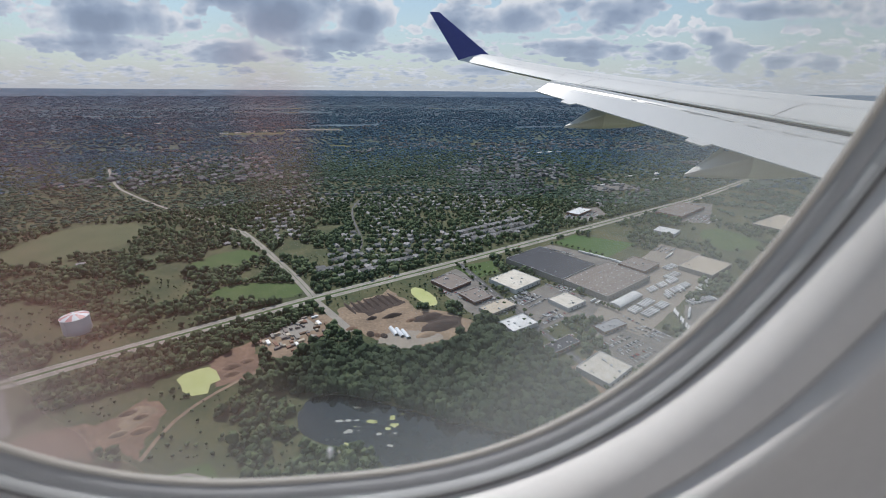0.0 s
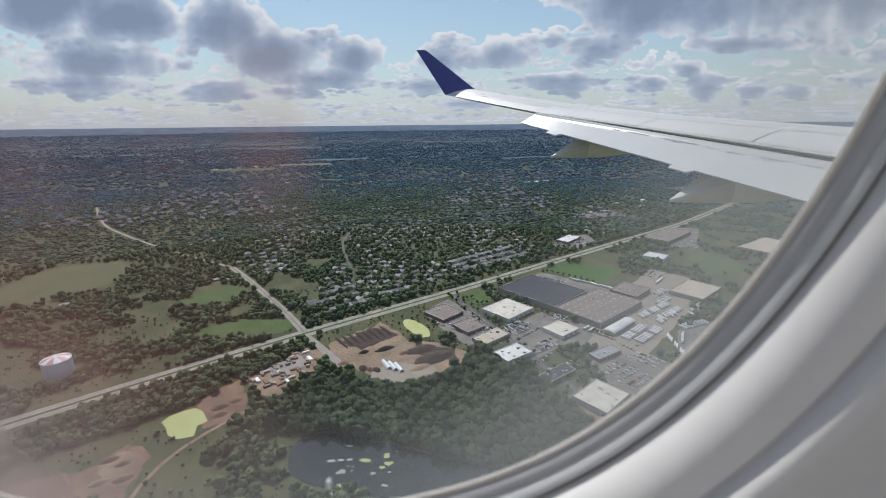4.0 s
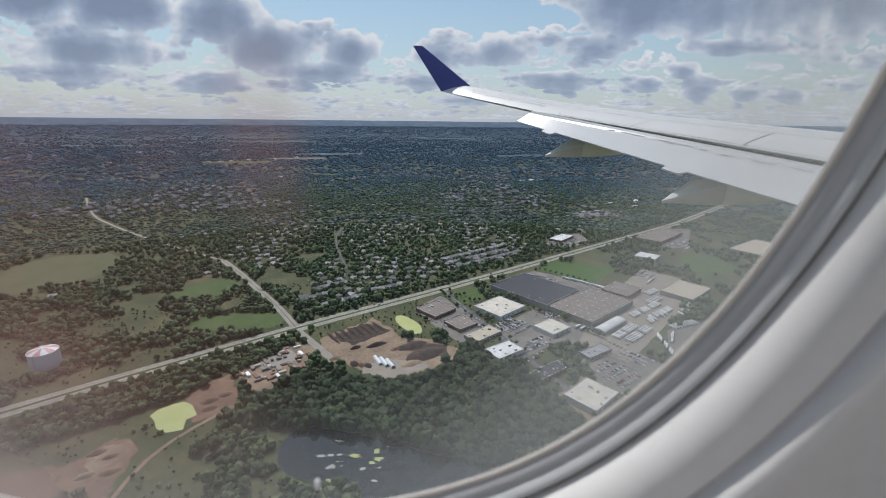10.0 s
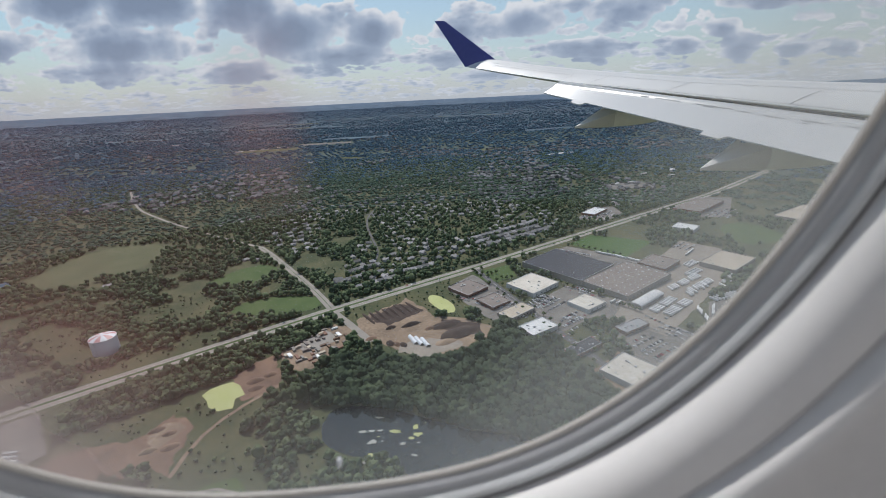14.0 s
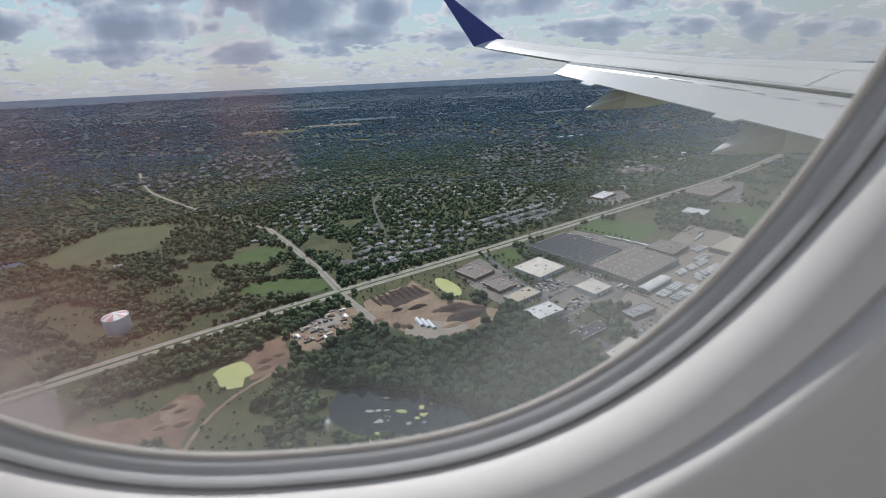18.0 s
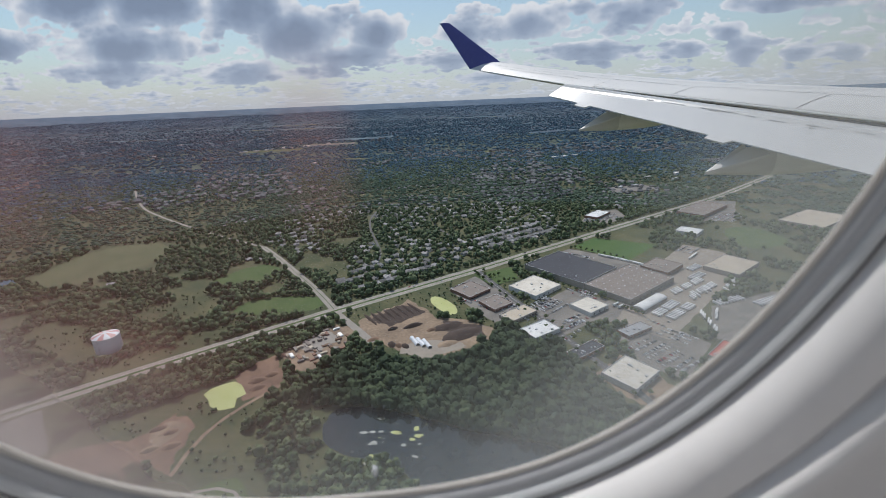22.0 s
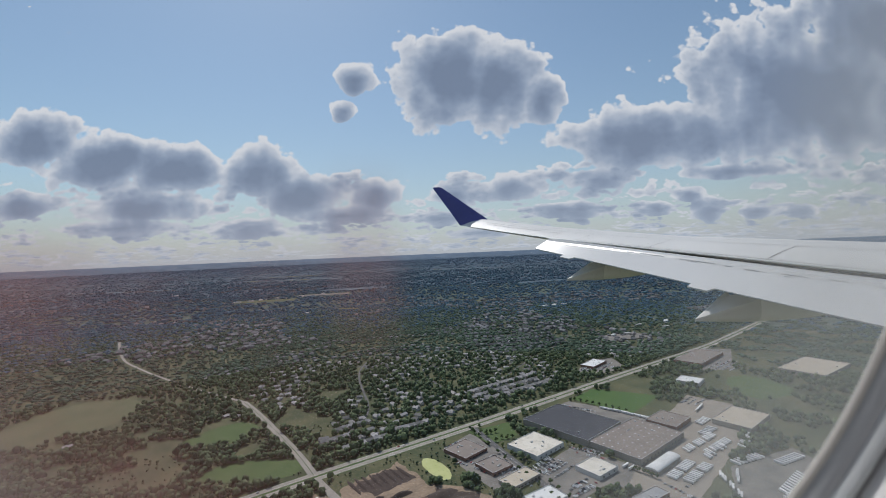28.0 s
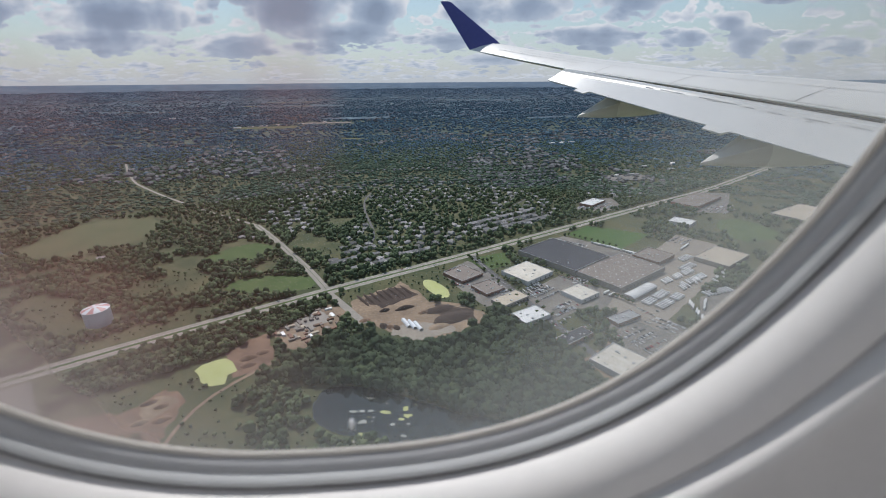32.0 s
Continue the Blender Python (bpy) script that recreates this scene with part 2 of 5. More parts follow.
M = {
    "meadow": surface("meadow", (0.048, 0.064, 0.026), (0.115, 0.108, 0.050), 0.95, scale=0.014, fine=0.2, bump=0.3, contrast=(0.40, 0.62)),
    "grass": surface("grass", (0.055, 0.095, 0.025), (0.09, 0.125, 0.04), 0.95, scale=0.03, fine=0.4, bump=0.1),
    "dry_grass": surface("dry_grass", (0.13, 0.125, 0.06), (0.085, 0.095, 0.04), 0.95, scale=0.02, fine=0.3, bump=0.1),
    "lawn": surface("lawn", (0.05, 0.105, 0.022), (0.075, 0.125, 0.03), 0.95, scale=0.02, fine=0.5),
    "leaves": surface("leaves", (0.050, 0.080, 0.040), (0.098, 0.132, 0.062), 0.85, scale=0.02, fine=0.55, vary=0.42, island=True, spec=0.15),
    "leaves_dark": surface("leaves_dark", (0.028, 0.046, 0.025), (0.055, 0.080, 0.038), 0.85, scale=0.03, fine=0.6, vary=0.35, island=True, spec=0.15),
    "conifer": surface("conifer", (0.014, 0.03, 0.014), (0.03, 0.05, 0.022), 0.9, scale=0.3, fine=2.0, vary=0.25),
    "crown": surface("crown", (0.035, 0.06, 0.02), (0.07, 0.10, 0.03), 0.85, scale=0.2, fine=1.2, vary=0.3, spec=0.15),
    "bark": surface("bark", (0.10, 0.075, 0.055), None, 0.95, scale=1.0, fine=8.0),
    "asphalt": surface("asphalt", (0.085, 0.083, 0.082), (0.13, 0.125, 0.12), 0.9, scale=0.03, fine=0.5),
    "lot": surface("lot", (0.15, 0.138, 0.124), (0.25, 0.225, 0.192), 0.92, scale=0.03, fine=0.35, contrast=(0.4, 0.62)),
    "concrete": surface("concrete", (0.24, 0.218, 0.187), (0.34, 0.305, 0.26), 0.9, scale=0.05, fine=0.6),
    "gravel": surface("gravel", (0.25, 0.215, 0.175), (0.33, 0.285, 0.23), 0.95, scale=0.03, fine=0.35, bump=0.05),
    "dirt": surface("dirt", (0.17, 0.122, 0.086), (0.34, 0.25, 0.168), 0.97, scale=0.025, fine=0.25, bump=0.2),
    "red_dirt": surface("red_dirt", (0.13, 0.085, 0.06), (0.26, 0.165, 0.11), 0.97, scale=0.04, fine=0.3, bump=0.2),
    "mulch": surface("mulch", (0.045, 0.032, 0.027), (0.085, 0.06, 0.048), 0.97, scale=0.1, fine=0.8, bump=0.2),
    "paint_line": surface("paint_line", (0.62, 0.61, 0.57), (0.5, 0.49, 0.45), 0.7, scale=0.3, fine=2.0),
    "algae": surface("algae", (0.36, 0.38, 0.12), (0.44, 0.45, 0.19), 0.7, scale=0.05, fine=0.5),
    "scum": surface("scum", (0.40, 0.40, 0.36), (0.26, 0.27, 0.22), 0.8, scale=0.3, fine=2.0),
    "water": surface("water", (0.010, 0.016, 0.02), (0.016, 0.022, 0.022), 0.04, scale=0.02, fine=0.1, spec=0.5),
    "roof_black": surface("roof_black", (0.045, 0.046, 0.055), (0.065, 0.066, 0.075), 0.85, scale=0.05, fine=0.4),
    "roof_brown": surface("roof_brown", (0.20, 0.165, 0.14), (0.26, 0.22, 0.19), 0.9, scale=0.04, fine=0.35),
    "roof_cream": surface("roof_cream", (0.66, 0.61, 0.52), (0.46, 0.40, 0.31), 0.8, scale=0.07, fine=0.5, contrast=(0.44, 0.72)),
    "roof_white": surface("roof_white", (0.70, 0.69, 0.66), (0.47, 0.46, 0.43), 0.7, scale=0.07, fine=0.5, contrast=(0.44, 0.74)),
    "roof_tan": surface("roof_tan", (0.44, 0.37, 0.28), (0.52, 0.45, 0.35), 0.85, scale=0.05, fine=0.4),
    "roof_grey": surface("roof_grey", (0.30, 0.30, 0.30), (0.37, 0.365, 0.36), 0.8, scale=0.05, fine=0.4),
    "roof_red": surface("roof_red", (0.42, 0.09, 0.06), (0.36, 0.08, 0.06), 0.7, scale=0.05, fine=0.4),
    "wall_block": surface("wall_block", (0.36, 0.32, 0.27), (0.30, 0.265, 0.225), 0.9, scale=0.2, fine=1.2),
    "wall_white": surface("wall_white", (0.66, 0.64, 0.60), (0.58, 0.56, 0.52), 0.8, scale=0.2, fine=1.2),
    "wall_brick": surface("wall_brick", (0.22, 0.12, 0.085), (0.28, 0.165, 0.12), 0.9, scale=0.3, fine=1.5),
    "dock": surface("dock", (0.10, 0.10, 0.10), (0.15, 0.15, 0.145), 0.7, scale=0.3, fine=2.0),
    "metal_vent": surface("metal_vent", (0.55, 0.55, 0.54), (0.45, 0.45, 0.45), 0.45, metal=0.6, scale=0.5, fine=3.0),
    "shingle": surface("shingle", (0.22, 0.21, 0.20), (0.31, 0.295, 0.28), 0.95, scale=0.2, fine=1.6, vary=0.45),
    "siding": surface("siding", (0.50, 0.47, 0.42), (0.42, 0.39, 0.35), 0.85, scale=0.2, fine=1.0, vary=0.3),
    "shingle_far": surface("shingle_far", (0.125, 0.124, 0.124), (0.20, 0.197, 0.194), 0.95, scale=0.05, fine=0.4, vary=0.5, island=True),
    "glass_dark": surface("glass_dark", (0.02, 0.025, 0.03), (0.03, 0.035, 0.04), 0.1, scale=0.3, fine=1.0, spec=0.6),
    "tank_white": surface("tank_white", (0.82, 0.83, 0.84), (0.76, 0.77, 0.78), 0.45, scale=0.08, fine=0.6),
    "tank_red": surface("tank_red", (0.62, 0.30, 0.28), (0.66, 0.38, 0.35), 0.5, scale=0.08, fine=0.6),
    "trailer_white": surface("trailer_white", (0.75, 0.74, 0.71), (0.66, 0.65, 0.62), 0.5, scale=0.3, fine=1.5, vary=0.18),
    "tyre": surface("tyre", (0.02, 0.02, 0.02), None, 0.9, scale=1.0, fine=6.0),
    "tarp": surface("tarp", (0.70, 0.71, 0.72), (0.60, 0.61, 0.63), 0.5, scale=0.3, fine=1.5),
    # the aircraft
    "wing_paint": surface("wing_paint", (0.68, 0.665, 0.625), (0.62, 0.607, 0.57), 0.5, scale=1.2, fine=14.0, contrast=(0.2, 0.9)),
    "flap_paint": surface("flap_paint", (0.65, 0.635, 0.60), (0.59, 0.578, 0.545), 0.24, metal=0.0, scale=1.4, fine=16.0, contrast=(0.25, 0.85), spec=0.6),
    "fairing_paint": surface("fairing_paint", (0.86, 0.845, 0.80), (0.80, 0.785, 0.73), 0.5, scale=2.0, fine=14.0),
    "winglet_blue": surface("winglet_blue", (0.055, 0.062, 0.23), (0.068, 0.075, 0.26), 0.3, scale=2.0, fine=12.0),
    "seam": surface("seam", (0.06, 0.06, 0.062), (0.10, 0.10, 0.10), 0.7, scale=3.0, fine=20.0),
    "gasket_pale": surface("gasket_pale", (0.56, 0.54, 0.50), (0.51, 0.49, 0.45), 0.65, scale=20, fine=160.0),
    "gasket_grey": surface("gasket_grey", (0.42, 0.43, 0.44), (0.46, 0.47, 0.48), 0.65, scale=20, fine=160.0),
    "gasket_light": surface("gasket_light", (0.56, 0.58, 0.585), (0.52, 0.535, 0.54), 0.55, scale=20, fine=160.0),
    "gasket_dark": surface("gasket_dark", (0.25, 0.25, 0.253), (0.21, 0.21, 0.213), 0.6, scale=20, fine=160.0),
    "cabin_plastic": surface("cabin_plastic", (0.74, 0.73, 0.715), (0.70, 0.69, 0.675), 0.5, scale=6, fine=220.0, bump=0.0001),
    "cabin_trim": surface("cabin_trim", (0.52, 0.52, 0.52), (0.48, 0.48, 0.48), 0.45, scale=6, fine=220.0),
    "carpet": surface("carpet", (0.05, 0.055, 0.08), (0.08, 0.085, 0.11), 0.98, scale=4, fine=90.0),
}


def pane_material():
    """Scratched, clouded acrylic: clear in the middle, milky towards the gasket, with a faint brown reflection painted
    in on one side.
    """
    m = bpy.data.materials.new("window_acrylic")
    m.use_nodes = True
    n, l = m.node_tree.nodes, m.node_tree.links
    n.clear()
    tc = n.new("ShaderNodeTexCoord")

    def math_(op, a, b=None, clamp=False):
        q = n.new("ShaderNodeMath")
        q.operation, q.use_clamp = op, clamp
        for i, v in enumerate((a, b)):
            if isinstance(v, (int, float)):
                q.inputs[i].default_value = v
            elif v is not None:
                l.new(v, q.inputs[i])
        return q.outputs[0]

    def smooth(v, lo, hi, to):
        q = n.new("ShaderNodeMapRange")
        q.interpolation_type = "SMOOTHSTEP"
        l.new(v, q.inputs["Value"])
        for k, x in (("From Min", lo), ("From Max", hi), ("To Min", 0.0), ("To Max", to)):
            q.inputs[k].default_value = x
        return q.outputs[0]

    sep = n.new("ShaderNodeSeparateXYZ")
    l.new(tc.outputs["Object"], sep.inputs[0])
    scaled = n.new("ShaderNodeVectorMath")
    scaled.operation = "MULTIPLY"
    l.new(tc.outputs["Object"], scaled.inputs[0])
    scaled.inputs[1].default_value = (1 / WIN_A, 0, 1 / WIN_B)
    length = n.new("ShaderNodeVectorMath")
    length.operation = "LENGTH"
    l.new(scaled.outputs[0], length.inputs[0])
    noise_ = n.new("ShaderNodeTexNoise")
    noise_.inputs["Scale"].default_value, noise_.inputs["Detail"].default_value = 22, 5
    l.new(tc.outputs["Object"], noise_.inputs["Vector"])
    edge = smooth(math_("ADD", math_("ADD", length.outputs["Value"], math_("MULTIPLY", math_("MAXIMUM", sep.outputs[0], 0.0), 0.9)), math_("MULTIPLY", math_("SUBTRACT", noise_.outputs["Fac"], 0.5), 0.14)), 0.865, 1.08, 0.41)
    # brown tint painted into the pane in place of a reflection
    reflect_tint = math_("MULTIPLY", smooth(math_("MULTIPLY", sep.outputs[0], -1.0), -0.012, 0.055, 0.50), smooth(math_("MULTIPLY", sep.outputs[2], -1.0), 0.172, 0.200, 1.0))
    reflect_tint = math_("MULTIPLY", reflect_tint, smooth(noise_.outputs["Fac"], 0.2, 0.75, 1.0))
    # upright streak of the same painted reflection
    streak = math_("MULTIPLY", smooth(math_("SUBTRACT", 0.011, math_("ABSOLUTE", sep.outputs[0])), 0.0, 0.009, 0.19), smooth(math_("MULTIPLY", sep.outputs[2], -1.0), 0.170, 0.184, 1.0))
    streak = math_("MULTIPLY", streak, smooth(sep.outputs[2], -0.222, -0.195, 1.0))
    reflect_tint = math_("ADD", reflect_tint, streak)
    # thin even veil lifts the darks, in place of air haze outside
    edge = math_("ADD", edge, 0.018)
    clear = n.new("ShaderNodeBsdfTransparent")
    clear.inputs["Color"].default_value = (0.975, 0.985, 0.985, 1)
    milk, brown = n.new("ShaderNodeBsdfTranslucent"), n.new("ShaderNodeBsdfTranslucent")
    milk.inputs["Color"].default_value = (0.36, 0.36, 0.345, 1)
    brown.inputs["Color"].default_value = (0.33, 0.165, 0.140, 1)
    a, b = n.new("ShaderNodeMixShader"), n.new("ShaderNodeMixShader")
    l.new(reflect_tint, a.inputs[0]), l.new(clear.outputs[0], a.inputs[1]), l.new(brown.outputs[0], a.inputs[2])
    l.new(edge, b.inputs[0]), l.new(a.outputs[0], b.inputs[1]), l.new(milk.outputs[0], b.inputs[2])
    l.new(b.outputs[0], n.new("ShaderNodeOutputMaterial").inputs["Surface"])
    return m


# ================= mesh helpers =================


def mesh_of(name, verts, faces, smooth=False):
    me = bpy.data.meshes.new(name)
    me.from_pydata([tuple(v) for v in verts], [], faces)
    me.update()
    if smooth:
        me.polygons.foreach_set("use_smooth", [True] * len(me.polygons))
        me.set_sharp_from_angle(angle=radians(32))
    return me


def part(name, me, material, parent=None, label="", at=None):
    ob = new(name, me)
    if not me.materials:
        me.materials.append(material)
    if parent is not None:
        ob.parent = parent
    if at is not None:
        ob.matrix_basis = at
    if label:
        tagged(ob, label)
    return ob


def thing(name, label, category, at, group="", kind=""):
    ob = new(name)
    ob.empty_display_size = 0.5
    ob.matrix_basis = at
    return tagged(ob, label, category, group, kind)


def box_data(x0, x1, y0, y1, z0, z1):
    v = [(x0, y0, z0), (x1, y0, z0), (x1, y1, z0), (x0, y1, z0), (x0, y0, z1), (x1, y0, z1), (x1, y1, z1), (x0, y1, z1)]
    return v, [(0, 3, 2, 1), (4, 5, 6, 7), (0, 1, 5, 4), (1, 2, 6, 5), (2, 3, 7, 6), (3, 0, 4, 7)]


def boxes(name, *dims):
    vs, fs = [], []
    for d in dims:
        v, f = box_data(*d)
        fs += [tuple(i + len(vs) for i in q) for q in f]
        vs += v
    return mesh_of(name, vs, fs)


def tube(name, r0, r1, z0, z1, n=16, cap=True):
    v = [(r * math.cos(2 * math.pi * i / n), r * math.sin(2 * math.pi * i / n), z) for r, z in ((r0, z0), (r1, z1)) for i in range(n)]
    f = [(i, (i + 1) % n, n + (i + 1) % n, n + i) for i in range(n)]
    if cap:
        f += [tuple(range(n - 1, -1, -1)), tuple(range(n, 2 * n))]
    return mesh_of(name, v, f)


def loft(name, rings, closed=True, smooth=True, caps=False):
    """Skin over rings of equally many points."""
    n = len(rings[0])
    v = [p for r in rings for p in r]
    f = []
    for k in range(len(rings) - 1):
        for i in range(n if closed else n - 1):
            j = (i + 1) % n
            f.append((k * n + i, k * n + j, (k + 1) * n + j, (k + 1) * n + i))
    if caps:
        f += [tuple(range(n - 1, -1, -1)), tuple((len(rings) - 1) * n + i for i in range(n))]
    return mesh_of(name, v, f, smooth)


# ================= ground and distance =================
NEAR, SPAN = 2500.0, 2300.0


def fold(x, y, lift=0.0):
    """Flat-earth place to scene place: beyond 2.5 km the land is drawn in towards 4.8 km along the lines of sight, so that it still ends at the true horizon."""
    d = math.hypot(x, y)
    if d <= NEAR:
        return Vector((x, y, lift))
    r = NEAR + SPAN * (1 - NEAR / d)
    s = r / d
    return Vector((x * s, y * s, ALT - (ALT - lift) * s))


def sheet(name, outline, material, z, label, category, step=0.0):
    """A flat piece of ground with the given outline."""
    pts = []
    for a, b in zip(outline, outline[1:] + outline[:1]):
        k = max(1, int(math.hypot(b[0] - a[0], b[1] - a[1]) / (step or (5 if category == "dirt ground" else 12))))
        for i in range(k):
            w = i / k
            p = Vector((a[0] + (b[0] - a[0]) * w, a[1] + (b[1] - a[1]) * w, 0))
            amp = 0 if step < 0 else 7.0 if category == "dirt ground" else 2.2
            d, e2 = (amp * (noise.noise(p * 0.06 + Vector((k7, 3, 1))) + 0.6 * noise.noise(p * 0.17 + Vector((k7, 5, 2)))) for k7 in (0, 7))
            pts.append((p.x + d, p.y + e2))
    me = bpy.data.meshes.new(name)
    bm = bmesh.new()
    face = bm.faces.new([bm.verts.new(fold(x, y, z)) for x, y in pts])
    bmesh.ops.triangulate(bm, faces=[face])
    bmesh.ops.recalc_face_normals(bm, faces=bm.faces)
    if bm.faces and sum(f.normal.z for f in bm.faces) < 0:
        bmesh.ops.reverse_faces(bm, faces=bm.faces)
    bm.to_mesh(me)
    bm.free()
    return tagged(part(name, me, material), label, category, kind="structure")


def soft(outline, rounds=1):
    """The outline with its corners cut away."""
    for _ in range(rounds):
        outline = [q for a, b in zip(outline, outline[1:] + outline[:1]) for q in ((a[0] * .75 + b[0] * .25, a[1] * .75 + b[1] * .25), (a[0] * .25 + b[0] * .75, a[1] * .25 + b[1] * .75))]
    return outline


def ribbon(name, path, w0, w1, material, z, label, category, kind="structure"):
    """A strip along a path, from offset w0 to offset w1 to its left."""
    P = []
    for a, b in zip(path, path[1:]):
        k = max(1, int(math.hypot(b[0] - a[0], b[1] - a[1]) / 25))
        P += [(a[0] + (b[0] - a[0]) * i / k, a[1] + (b[1] - a[1]) * i / k) for i in range(k)]
    P.append(path[-1])
    for _ in range(6):
        P = [P[0]] + [((p[0] + 2 * q[0] + r[0]) / 4, (p[1] + 2 * q[1] + r[1]) / 4) for p, q, r in zip(P, P[1:], P[2:])] + [P[-1]]
    v, f = [], []
    for i, p in enumerate(P):
        a, b = P[max(0, i - 1)], P[min(len(P) - 1, i + 1)]
        d = Vector((b[0] - a[0], b[1] - a[1], 0)).normalized()
        n = Vector((-d.y, d.x, 0))
        for w in (w0, w1):
            q = Vector((*p, 0)) + n * w
            v.append(fold(q.x, q.y, z))
    for i in range(len(P) - 1):
        f.append((2 * i, 2 * i + 2, 2 * i + 3, 2 * i + 1))
    me = mesh_of(name, v, f)
    me.flip_normals() if me.polygons[0].normal.z < 0 else None
    return tagged(part(name, me, material), label, category, kind=kind)


def ring_ground(name, radii, material, label, category, drop=0.0):
    n = 180
    wob = lambda r, i: r * (1 + (0.10 * noise.noise(Vector((math.cos(2 * math.pi * i / n) * 9, math.sin(2 * math.pi * i / n) * 9, r * 0.01))) if r in (radii[0], radii[-1]) and 2600 < r < 60000 else 0))
    v = [fold(wob(r, i) * math.cos(2 * math.pi * i / n), wob(r, i) * math.sin(2 * math.pi * i / n), -drop) for r in radii for i in range(n)]
    f = [(k * n + i, (k + 1) * n + i, (k + 1) * n + (i + 1) % n, k * n + (i + 1) % n) for k in range(len(radii) - 1) for i in range(n)]
    return tagged(part(name, mesh_of(name, v, f), material), label, category, kind="structure")


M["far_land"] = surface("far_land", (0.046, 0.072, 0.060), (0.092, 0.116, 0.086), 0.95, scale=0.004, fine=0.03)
# far ground: air haze put into the colour as blue, in three steps
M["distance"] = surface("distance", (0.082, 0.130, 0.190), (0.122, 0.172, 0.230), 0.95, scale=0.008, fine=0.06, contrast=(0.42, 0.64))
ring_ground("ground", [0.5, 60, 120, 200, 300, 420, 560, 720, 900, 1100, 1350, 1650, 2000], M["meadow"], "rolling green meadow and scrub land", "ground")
M["distance_haze_near"] = surface("distance_haze_near", (0.058, 0.104, 0.138), (0.088, 0.138, 0.170), 0.95, scale=0.008, fine=0.06, contrast=(0.4, 0.62))
M["distance_haze_mid"] = surface("distance_haze_mid", (0.066, 0.112, 0.158), (0.098, 0.148, 0.192), 0.95, scale=0.008, fine=0.06, contrast=(0.42, 0.62))
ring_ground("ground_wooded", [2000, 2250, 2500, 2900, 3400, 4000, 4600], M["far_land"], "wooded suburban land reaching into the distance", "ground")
ring_ground("ground_wooded", [4600, 5200, 6000, 7200], M["distance_haze_near"], "far wooded plain with pale clearings, tinted haze blue", "ground")
ring_ground("backdrop", [7200, 8500, 10000, 13000], M["distance_haze_mid"], "wooded plain near the horizon, tinted haze blue", "backdrop")
ring_ground("backdrop", [13000, 16000, 22000, 40000, 90000], M["distance"], "plain at the horizon, tinted haze blue", "backdrop")
# air haze put into the leaf colour: paler and bluer the farther off
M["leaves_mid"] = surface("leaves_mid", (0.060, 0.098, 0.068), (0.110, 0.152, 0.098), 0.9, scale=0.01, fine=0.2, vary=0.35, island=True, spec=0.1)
M["leaves_haze_far"] = surface("leaves_haze_far", (0.062, 0.114, 0.160), (0.100, 0.158, 0.205), 0.9, scale=0.01, fine=0.1, vary=0.25, island=True, spec=0.1)

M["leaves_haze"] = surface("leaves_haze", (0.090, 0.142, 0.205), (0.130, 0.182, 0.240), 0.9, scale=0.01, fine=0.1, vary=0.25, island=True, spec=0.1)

# ================= roads =================
MAIN = [(-900, 130), (-551, 398), (-414, 506), (-215, 654), (18, 813), (229, 965), (493, 1155), (830, 1394), (1224, 1731), (1900, 2400)]
NORTH = [(-215, 662), (-265, 738), (-332, 824), (-419, 937), (-485, 1014)]
FAR_ROAD = [(-485, 1014), (-661, 1127), (-905, 1309), (-1104, 1475), (-1254, 1649), (-1417, 1864)]
STREET = [(38, 815), (76, 719), (114, 632), (144, 562), (183, 479), (212, 405), (240, 330)]
SITE = [(-207, 648), (-163, 596), (-129, 551)]
TRACK = [(-176, 513), (-220, 460), (-260, 420), (-293, 371), (-296, 350), (-281, 316)]
PATH = [(-289, 276), (-270, 287), (-244, 306), (-221, 320), (-210, 315), (-194, 296), (-177, 272), (-166, 240)]

road = ribbon("road", MAIN, -15, 15, M["grass"], 0.12, "divided highway verge of mown grass", "road verge")
ribbon("road", MAIN, 2.6, 13.2, M["concrete"], 0.25, "pale concrete carriageway of a divided highway", "road")
ribbon("road", MAIN, -13.2, -2.6, M["concrete"], 0.25, "pale concrete carriageway of a divided highway", "road")
for off in (4.4, 11.4, -4.4, -11.4):
    ribbon("road_marking", MAIN, off - 0.14, off + 0.14, M["paint_line"], 0.36, "painted edge line on the highway", "road marking")
ribbon("road", NORTH, -7, 7, M["concrete"], 0.42, "grey two-lane side road", "road")
ribbon("road_marking", NORTH, -0.5, 0.5, M["grass"], 0.52, "narrow grass median of the side road", "median")
ribbon("road", FAR_ROAD, -4.2, 4.2, M["concrete"], 0.42, "winding pale road through the woods", "road")
ribbon("road", STREET, -5.5, 5.5, M["asphalt"], 0.42, "asphalt street between industrial buildings", "road")
ribbon("road_marking", STREET, -0.12, 0.12, M["paint_line"], 0.52, "painted centre line of the street", "road marking")
ribbon("road", SITE, -6, 6, M["concrete"], 0.42, "short concrete drive to a works yard", "road")
ribbon("dirt_track", TRACK, -2.3, 2.3, M["dirt"], 0.42, "unpaved brown track past the dirt piles", "track")
ribbon("path", PATH, -1.6, 1.6, M["concrete"], 0.42, "pale path round a grassy basin", "path")

# ================= fields, lots and water =================
ALGAE_1 = [(-317, 437), (-313, 448), (-303, 460), (-292, 464), (-277, 456), (-264, 438), (-272, 430), (-267, 414), (-282, 409), (-296, 416), (-306, 428)]
ALGAE_2 = [(-55, 699), (-40, 704), (-12, 672), (-4, 635), (-20, 631), (-48, 668)]
